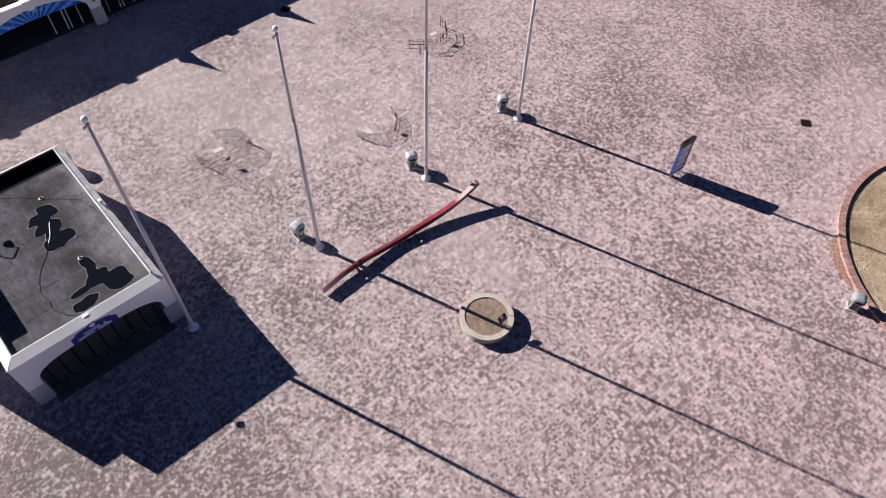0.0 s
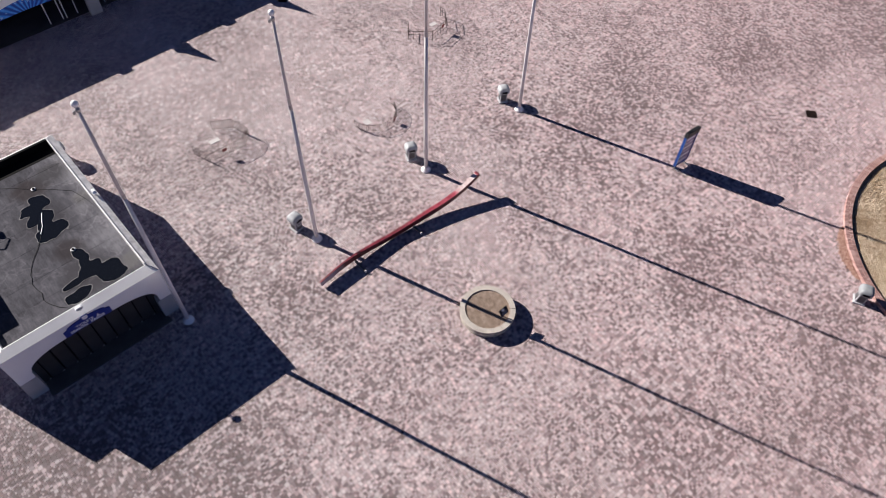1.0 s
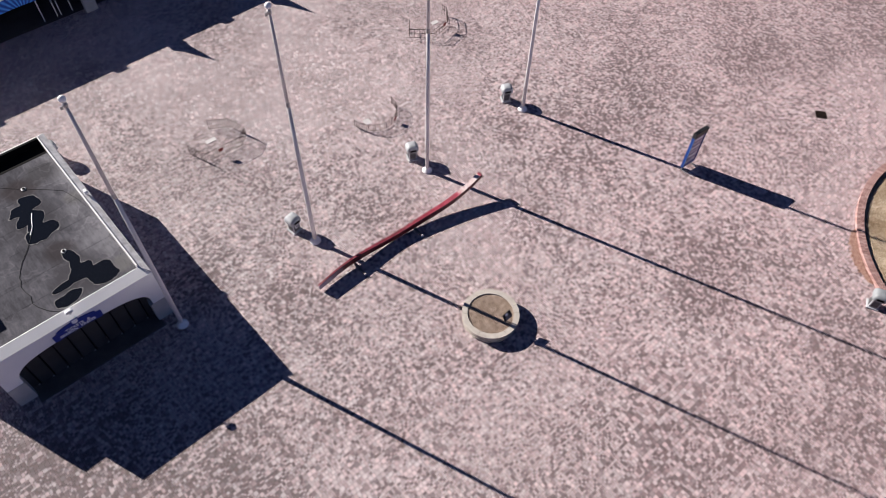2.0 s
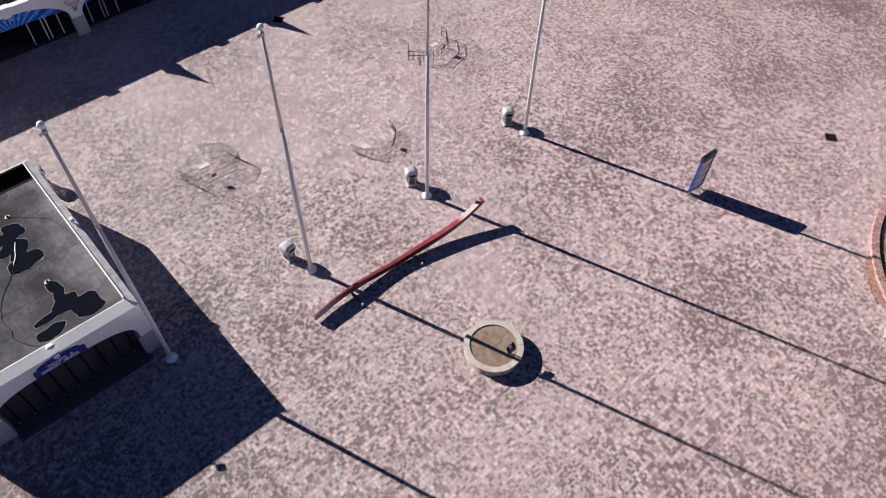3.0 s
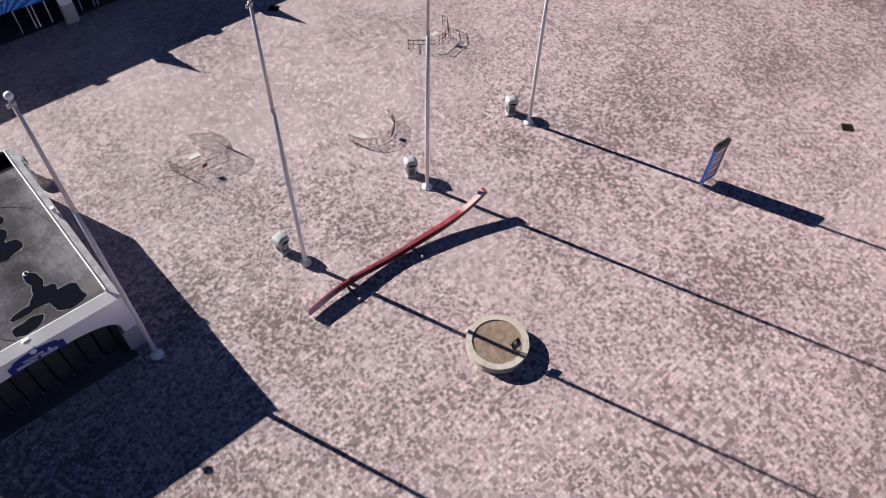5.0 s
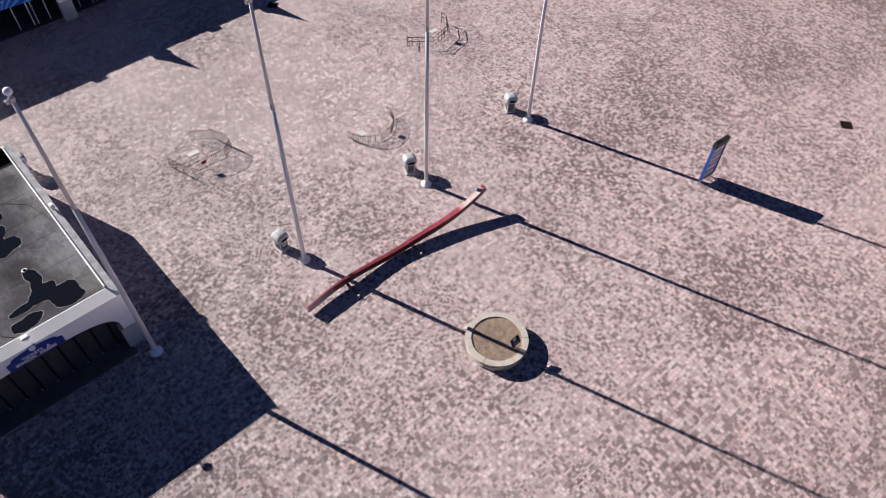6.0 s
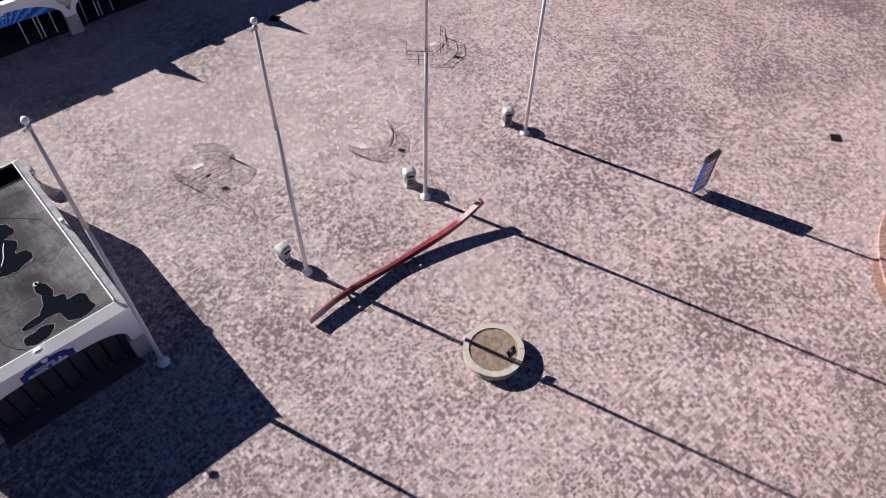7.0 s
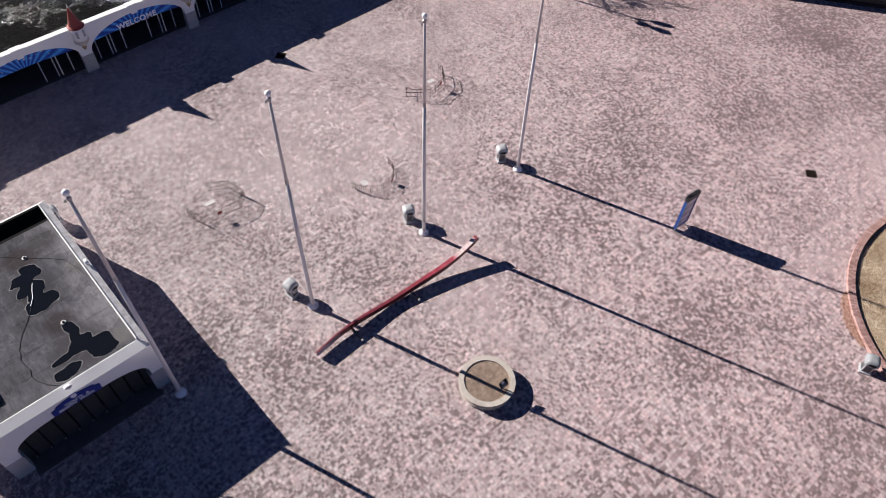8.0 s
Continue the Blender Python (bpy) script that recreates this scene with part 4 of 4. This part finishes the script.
# ---- drain grates ----
def drain_grate(x, y, turn):
    ob = thing("drain_grate", pose(x, y, 0, 0, 0, turn), "square rusty cast-iron drain grate in the paving", "grate", "drain grates")
    w = 0.27
    for args in ((-w, -w, w, -w + 0.05), (-w, w - 0.05, w, w), (-w, -w + 0.05, -w + 0.05, w - 0.05), (w - 0.05, -w + 0.05, w, w - 0.05)):
        part("frame_bar", a_box(args[0], args[1], -0.01, args[2], args[3], 0.014), M_GRATE, ob)
    # flat black plate; the darkness of the hole is in its colour
    part("pit", a_box(-w + 0.05, -w + 0.05, -0.012, w - 0.05, w - 0.05, 0.002), M_BLACK, ob)
    for k in range(7):
        p = -w + 0.075 + k * 0.062
        part("bar", a_box(p, -w + 0.05, 0.0022, p + 0.024, w - 0.05, 0.012), M_GRATE, ob)


drain_grate(31.37, -10.45, -51)
drain_grate(15.62, 16.0, -51)

# ---- round brick lawn bed ----
CX, CY, CR, CW, CH, LAWN = 29.82, -22.06, 7.66, 0.31, 0.23, 0.09
bed = thing("lawn_bed", pose(CX, CY, 0), "round low brick wall with brick coping around dry lawn", "planter")
part("wall_core", ring_block(CR - CW + 0.02, CR - 0.02, 0, 2 * math.pi, -0.01, CH - 0.018, 180), M_MORTAR, bed)
lawn = bmesh.new()
bmesh.ops.create_circle(lawn, cap_ends=True, segments=120, radius=CR - CW + 0.01)
part("lawn_soil", lawn, M_SOILGRASS, bed).location = (0, 0, LAWN)
vs, fs = [], []
rng = random.Random(5)
for k in range(300000):
    r, w = (CR - CW) * math.sqrt(rng.random()), rng.uniform(0, 2 * math.pi)
    x, y, t, l = r * math.cos(w), r * math.sin(w), rng.uniform(0, 6.28), rng.uniform(0.03, 0.12)
    wd = rng.uniform(0.006, 0.014)
    i = len(vs)
    vs += [(x - wd * math.sin(t), y + wd * math.cos(t), LAWN), (x + wd * math.sin(t), y - wd * math.cos(t), LAWN), (x + l * 0.8 * math.cos(t), y + l * 0.8 * math.sin(t), LAWN + l * rng.uniform(0.1, 0.7))]
    fs.append((i, i + 1, i + 2))
blades = new("grass", mesh_from("grass", vs, fs, M_GRASS))
blades.parent = bed
tagged(blades, kind="stuff")


def brick_shape(r0, r1, span, z0, z1, e=0.006):
    """A wedge-shaped brick on the circle, centred on angle 0, with a chamfered top."""
    h = span / 2
    lo = [(r0, -h), (r1, -h), (r1, h), (r0, h)]
    hi = [(r0 + e, -h + e / r0), (r1 - e, -h + e / r1), (r1 - e, h - e / r1), (r0 + e, h - e / r0)]
    v = [(r * math.cos(w), r * math.sin(w), z0) for r, w in lo] + [(r * math.cos(w), r * math.sin(w), z1 - e) for r, w in lo] + [(r * math.cos(w), r * math.sin(w), z1) for r, w in hi]
    f = []
    for o in (0, 4):
        f += [(o + k, o + (k + 1) % 4, o + 4 + (k + 1) % 4, o + 4 + k) for k in range(4)]
    return v, f + [(8, 9, 10, 11)]


def spread(shape, angles, material, name, lift=0.0):
    vs, fs = [], []
    v0, f0 = shape
    for w, dz in angles:
        c, s, i = math.cos(w), math.sin(w), len(vs)
        vs += [(x * c - y * s, x * s + y * c, z + dz) for x, y, z in v0]
        fs += [tuple(i + q for q in f) for f in f0]
    ob = new(name, mesh_from(name, vs, fs, material))
    ob.parent = bed
    tagged(ob, kind="stuff")
    return ob


STEP = 0.086 / CR
rows = [(CR - CW - 0.01, CR - CW / 2 - 0.005), (CR - CW / 2 + 0.005, CR + 0.01)]
count = int(2 * math.pi / STEP)
single = {k for k in range(count) if radians(106) < k * 2 * math.pi / count < radians(190)}
for row, (r0, r1) in enumerate(rows):
    shape = brick_shape(r0, r1, (2 * math.pi / count) - 0.009 / CR, CH - 0.07, CH)
    me = mesh_from("brick", *shape, M_BRICK_ONE)
    near = sorted(single)[:150]
    for k in near:
        b = new("brick", me)
        b.parent = bed
        b.matrix_basis = pose(0, 0, rng.uniform(-0.003, 0.003), 0, 0, math.degrees((k + 0.5 * row) * 2 * math.pi / count))
    spread(shape, [((k + 0.5 * row) * 2 * math.pi / count, rng.uniform(-0.003, 0.003)) for k in range(count) if k not in set(near)], M_BRICK, "coping_bricks")
n2 = int(2 * math.pi * CR / 0.215)
for course in range(2):
    shape = brick_shape(CR - 0.09, CR - 0.004, 2 * math.pi / n2 - 0.010 / CR, 0.0, 0.058)
    spread(shape, [((k + 0.5 * (course % 2)) * 2 * math.pi / n2, 0.001 + course * 0.067) for k in range(n2)], M_BRICK, "wall_bricks")
# fallen leaves against the wall
vs, fs = [], []
for k in range(2600):
    w = radians(rng.uniform(123, 145))
    t = (math.degrees(w) - 123) / 22
    deep = 0.40 * math.sin(math.pi * min(1, max(0, t))) ** 0.6
    r = CR + 0.03 + abs(rng.gauss(0, 0.45)) * deep
    if r > CR + 0.06 + deep:
        continue
    x, y, a, l = CX + r * math.cos(w), CY + r * math.sin(w), rng.uniform(0, 6.28), rng.uniform(0.03, 0.07)
    z = 0.012 + rng.uniform(0, 0.05) * max(0.0, 1 - (r - CR) / 0.5)
    i = len(vs)
    c, s = math.cos(a) * l, math.sin(a) * l
    vs += [(x - c, y - s, z), (x - s * 0.5, y + c * 0.5, z + rng.uniform(0.004, 0.02)), (x + c, y + s, z + rng.uniform(0, 0.02)), (x + s * 0.5, y - c * 0.5, z + rng.uniform(0.0, 0.01))]
    fs.append((i, i + 1, i + 2, i + 3))
tagged(new("fallen_leaves", mesh_from("fallen_leaves", vs, fs, M_LEAF)), "brown fallen leaves drifted against the brick wall", "leaves", kind="stuff")

# ---- entrance arcade ----
AY, BAY, A_TOP = 21.80, 6.575, 2.95
arcade = thing("entrance_arcade", pose(0, 0, 0), "cream stucco entrance arcade with turrets and dark shingled roof", "building")


def turret(x):
    y = AY - 0.10
    drum = part("turret", a_lathe([(0.37, 2.26), (0.37, 3.06)], 20, x, y), M_STUCCO, arcade, smooth=True)
    part("corbel", a_lathe([(0.13, 1.82), (0.30, 1.98), (0.41, 2.12), (0.41, 2.20), (0.38, 2.26)], 20, x, y), M_CORBEL, drum, "dusty cream corbel")
    part("pendant", a_lathe([(0.02, 1.50), (0.10, 1.64), (0.14, 1.82)], 16, x, y), M_GOLD, drum, "stained ochre pendant")
    part("cone_roof", a_lathe([(0.46, 3.05), (0.475, 3.09), (0.36, 3.19), (0.27, 3.42), (0.17, 3.78), (0.09, 4.05), (0.035, 4.20)], 24, x, y), M_CONE, drum, "dark red conical roof")
    part("finial", a_lathe([(0.035, 4.20), (0.055, 4.23), (0.03, 4.27), (0.012, 4.40)], 10, x, y), M_METAL, drum)
    for w in (-60, -120):
        part("niche", a_box(-0.07, -0.385, 2.5, 0.07, -0.36, 2.9, bevel=0.01), M_PLINTH, drum).matrix_basis = pose(x, y, 0, 0, 0, w + 90)


def stars(banner, x0, y):
    r = random.Random(3)
    for j in range(16):
        cx, cz, q = x0 + 0.7 + 5.2 * (j + 0.5) / 16, r.uniform(1.66, 2.3), r.uniform(0.05, 0.12)
        outline = [(cx + q * (1 if i % 2 == 0 else 0.42) * math.cos(i * math.pi / 5 + j), cz + q * (1 if i % 2 == 0 else 0.42) * math.sin(i * math.pi / 5 + j)) for i in range(10)]
        part("star", slab(bmesh.new(), outline, y - 0.004, y), M_STAR, banner)


for k in range(-2, 5):
    x0 = k * BAY
    x1 = x0 + BAY
    part("arcade_wall", slab(bmesh.new(), arch_outline(x0, x1, A_TOP - 0.1, 0.325, 0.325, 1.2, 2.50), AY, AY + 0.36), M_STUCCO, arcade)
    part("parapet_cap", a_box(x0 + 0.002, AY - 0.04, A_TOP - 0.098, x1 - 0.002, AY + 0.34, A_TOP, bevel=0.015), M_STUCCO, arcade)
    kx = x0 + BAY / 2
    part("keystone_block", slab(bmesh.new(), [(kx - 0.31, A_TOP + 0.11), (kx - 0.31, A_TOP - 0.12), (kx - 0.17, 2.49), (kx + 0.17, 2.49), (kx + 0.31, A_TOP - 0.12), (kx + 0.31, A_TOP + 0.11)], AY - 0.16, AY + 0.22), M_STUCCO, arcade)
    part("pier_base", a_box(x0 - 0.34, AY - 0.02, 0, x0 + 0.34, AY + 0.38, 1.1, bevel=0.012), M_PLINTH, arcade)
    if k in (1, 2):
        turret(x0)
    ban = bmesh.new()
    pts = [(x0 + 0.36, 2.62), (x0 + 0.36, 1.46)]
    for j in range(1, 12):
        u = j / 12
        pts.append((x0 + 0.36 + (BAY - 0.72) * u, 1.46 + 0.14 * math.sin(math.pi * u)))
    pts += [(x1 - 0.36, 1.46), (x1 - 0.36, 2.62)]
    banner = part("banner", slab(ban, pts, AY + 0.375, AY + 0.40), M_BANNER, arcade, "blue printed cloth banner")
    if k == 1:
        words("WELCOME", 0.47, M_WHITE, banner, pose(x0 + BAY / 2 + 0.15, AY + 0.365, 1.70, 90, 0, 0), bold=0.020, wide=1.13)
    if k <= 0:
        stars(banner, x0, AY + 0.371)
    for j, dx in enumerate((0.83, 1.55, 1.76, 2.42, 4.08, 4.83, 5.05, 5.71)):
        if k < 1 and j < 4:
            continue
        gp = part("gate_post", a_tube([(x0 + dx, AY + 0.80, 0), (x0 + dx, AY + 0.80, 2.5)], 0.035, 10), M_POSTWHITE, arcade, "white painted gate post")
        part("hinge", a_box(x0 + dx - 0.05, AY + 0.75, 0.9, x0 + dx + 0.05, AY + 0.84, 1.0), M_METAL, gp)
# added back wall, coloured near black for the shade of the deep interior
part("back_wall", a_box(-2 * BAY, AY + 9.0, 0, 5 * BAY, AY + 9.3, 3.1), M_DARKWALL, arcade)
part("end_wall", a_box(-2 * BAY, AY + 0.46, 0, -2 * BAY + 0.3, AY + 9.0, 3.0), M_STUCCO, arcade)
part("end_wall", a_box(5 * BAY - 0.3, AY + 0.46, 0, 5 * BAY, AY + 9.0, 3.0), M_STUCCO, arcade)
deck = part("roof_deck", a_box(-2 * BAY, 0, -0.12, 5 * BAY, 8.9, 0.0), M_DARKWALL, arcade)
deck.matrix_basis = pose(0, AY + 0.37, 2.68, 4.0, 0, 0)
vs, fs = [], []
rng = random.Random(21)
row = 0
while row * 0.15 < 8.8:
    x = -2 * BAY + rng.uniform(0, 0.2)
    while x < 5 * BAY - 0.4:
        if -4.0 < x < 16.0:
            w, y, i = rng.uniform(0.16, 0.34), row * 0.15 + rng.uniform(-0.03, 0.03), len(vs)
            t0, t1 = 0.012 + rng.uniform(-0.005, 0.010), 0.004
            tl = rng.uniform(-0.01, 0.01)
            vs += [(x + 0.004, y, t0 + tl), (x + w - 0.004, y, t0 - tl), (x + w - 0.004, y + 0.17, t1), (x + 0.004, y + 0.17, t1), (x + 0.004, y, 0.0), (x + w - 0.004, y, 0.0)]
            fs += [(i, i + 1, i + 2, i + 3), (i + 4, i + 5, i + 1, i)]
        else:
            w = 0.3
        x += w
    row += 1
sh = new("roof_shingles", mesh_from("roof_shingles", vs, fs, M_SHINGLE))
sh.parent = arcade
sh.matrix_basis = deck.matrix_basis.copy()
tagged(sh, kind="stuff")

# ---- dark building past the paving ----
far = thing("dark_building", pose(44.75, 0.70, 0, 0, 0, -54.4), "long low dark-clad building in its own shade", "building")
part("wall", a_box(-9, 0, 0, 20, 8, 1.05), M_DARKWALL, far)
part("plinth", a_box(-9, -0.10, 0, 20, -0.004, 0.16), M_IRON, far)
part("ledge", a_box(-9, -0.06, 0.52, 20, -0.004, 0.56), M_DARKCONCRETE, far, "thin grey ledge")
part("roof_edge", a_box(-9.1, -0.1, 1.054, 20.1, 8.1, 1.2), M_DARKWALL, far)

# ---- street lamp and bare tree, whose shadows lie on the paving ----
lamp = thing("street_lamp", pose(32.0, 13.4, 0), "slim dark street lamp with three long splayed heads", "street lamp")
part("post", a_lathe([(0.11, 0), (0.10, 0.4), (0.065, 0.5), (0.055, 5.0)], 12), M_IRON, lamp)
for dx, dy, z, tilt, big in ((0.31, -0.13, 5.4, 10, 1.0), (-0.42, -0.22, 5.55, -12, 1.0), (-0.39, -0.05, 5.02, -30, 0.6)):
    a = part("arm", a_tube([(0, 0, 4.7), (dx * 0.3, dy * 0.3, 4.8), (dx * 0.8, dy * 0.8, z - 0.22 * big)], 0.05), M_IRON, lamp)
    bm = ball(bmesh.new(), 0.2, 0, 0, 0, 1.2, 0.9, 1.95 * big)
    part("head", bm, M_IRON, a).matrix_basis = pose(dx, dy, z, 0, tilt, 0)


def bare_tree(x, y, seed):
    ob = thing("bare_tree", pose(x, y, 0), "leafless tree with fine spreading twigs", "tree")
    r = random.Random(seed)
    bm = bmesh.new()
    lv, lf = [], []

    def grow(p, way, length, radius, level):
        pts, rad = [p.copy()], [radius]
        for k in range(4):
            way = (way + Vector((r.uniform(-1, 1), r.uniform(-1, 1), r.uniform(-0.4, 0.6))) * 0.16).normalized()
            p = p + way * length / 4
            pts.append(p.copy())
            rad.append(radius * (1 - 0.13 * (k + 1)))
        tube(bm, pts, rad, 6 if level < 2 else 4)
        if level >= 4:
            for _ in range(3):
                q = pts[r.randrange(1, 5)]
                i = len(lv)
                o = Vector((r.uniform(-1, 1), r.uniform(-1, 1), r.uniform(-1, 1))) * 0.14
                lv.extend([tuple(q), tuple(q + o), tuple(q + o + Vector((r.uniform(-1, 1), r.uniform(-1, 1), 0)) * 0.06)])
                lf.append((i, i + 1, i + 2))
            return
        for _ in range(4 if level else 6):
            q = pts[r.randrange(2, 5)]
            side = (way + Vector((r.uniform(-1, 1), r.uniform(-1, 1), r.uniform(-0.2, 0.7))) * 0.95).normalized()
            grow(q, side, length * r.uniform(0.55, 0.78), radius * 0.5, level + 1)

    grow(Vector((0, 0, 0)), Vector((0, 0, 1)), 2.6, 0.17, 0)
    part("trunk", bm, M_BARK, ob)
    me = new("crown", mesh_from("crown", lv, lf, M_LEAF))
    me.parent = ob


bare_tree(34.3, 14.0, 3)

# ---- paving ----


def inside(x, y):
    """The stretch of plaza that is laid with single pavers."""
    for (ax, ay), (bx, by) in zip(EDGE, EDGE[1:] + EDGE[:1]):
        if (bx - ax) * (y - ay) - (by - ay) * (x - ax) < 0:
            return False
    if math.hypot(x - CX, y - CY) < CR - 0.22 or math.hypot(x - PX, y - PY) < PR - 0.2:
        return False
    if y > AY + 0.5:
        return False
    return not (-6.2 < x < -0.1 and 1.8 < y < 10.2)


def lay_pavers():
    r = random.Random(77)
    out = []
    gap = 0.0055
    y = -26.0
    while y < 34:
        band = r.choice((0.16, 0.17, 0.18, 0.185))
        x = -13 + r.uniform(0, 0.3)
        while x < 56:
            kind = r.random()
            big = 0.24 + 0.30 * noise.noise((x * 0.17, y * 0.17, 3.0)) + (0.16 if x - 0.6 * y > 19 else 0.0)
            if kind < big:
                w = band * r.uniform(0.90, 1.04)
                pieces = [(x, y, w, band)]
            elif kind < big + 0.20:
                w = r.uniform(0.11, 0.14)
                half = band * r.choice((0.42, 0.58, 0.64))
                pieces = [(x, y, w, half), (x, y + half, w, band - half)]
            elif kind < big + 0.30:
                w = r.uniform(0.115, 0.14)
                pieces = [(x, y, w, band)]
            else:
                w = r.choice((0.175, 0.19, 0.27))
                half = band * r.choice((0.5, 0.5, 0.45, 0.55))
                n = 2 if w < 0.23 else 3
                pieces = []
                for y0, h in ((y, half), (y + half, band - half)):
                    cuts = [0.0] + [w * (j + r.uniform(-0.14, 0.14)) / n for j in range(1, n)] + [w]
                    pieces += [(x + a, y0, b - a, h) for a, b in zip(cuts, cuts[1:])]
            for px, py, pw, ph in pieces:
                if inside(px + pw / 2, py + ph / 2):
                    out.append((px + 0.0055, py + gap, pw - 0.011, ph - 2 * gap, r.uniform(-0.0025, 0.0015)))
            x += w
        y += band
    return out


def near_strip(p):
    return 4.2 < p[0] < 6.1 and -10.9 < p[1] < -9.0


pavers = lay_pavers()
singles = [p for p in pavers if near_strip(p)][:300]
chosen = set(singles)
rest = np.array([p for p in pavers if p not in chosen])
e = 0.006
px, py, pw, ph, pz = rest.T
corner = [(0, 0), (1, 0), (1, 1), (0, 1)]
co = np.zeros((len(rest), 8, 3))
for k, (a, b) in enumerate(corner):
    co[:, k, 0], co[:, k, 1], co[:, k, 2] = px + a * pw, py + b * ph, -0.009
    co[:, k + 4, 0], co[:, k + 4, 1], co[:, k + 4, 2] = px + a * pw + (e if a == 0 else -e), py + b * ph + (e if b == 0 else -e), pz
quads = np.array([(4, 5, 6, 7), (0, 1, 5, 4), (1, 2, 6, 5), (2, 3, 7, 6), (3, 0, 4, 7)])
loops = (quads[None] + 8 * np.arange(len(rest))[:, None, None]).reshape(-1)
me = bpy.data.meshes.new("pavers")
me.vertices.add(len(rest) * 8)
me.vertices.foreach_set("co", co.reshape(-1))
me.loops.add(len(loops))
me.loops.foreach_set("vertex_index", loops)
me.polygons.add(len(loops) // 4)
me.polygons.foreach_set("loop_start", np.arange(0, len(loops), 4))
me.update(calc_edges=True)
me.shade_flat()
me.materials.append(M_PAVER)
me.materials.append(M_PAVER_LARGE)
me.polygons.foreach_set("material_index", np.repeat((pw * ph > 0.018).astype(int), 5))
field = new("pavers", me)
field.parent = ground
field.location = (0, 0, 0.013)
tagged(field, kind="stuff")
shapes = {}
for x, y, w, h, z in singles:
    key = (round(w, 2), round(h, 2))
    if key not in shapes:
        v = [(a * key[0], b * key[1], -0.009) for a, b in corner] + [(a * key[0] + (e if a == 0 else -e), b * key[1] + (e if b == 0 else -e), 0.0) for a, b in corner]
        shapes[key] = mesh_from("paver", v, [tuple(int(i) for i in q) for q in quads], M_PAVER_ONE)
    ob = new("paver", shapes[key])
    ob.parent = ground
    ob.location = (x, y, z + 0.013)
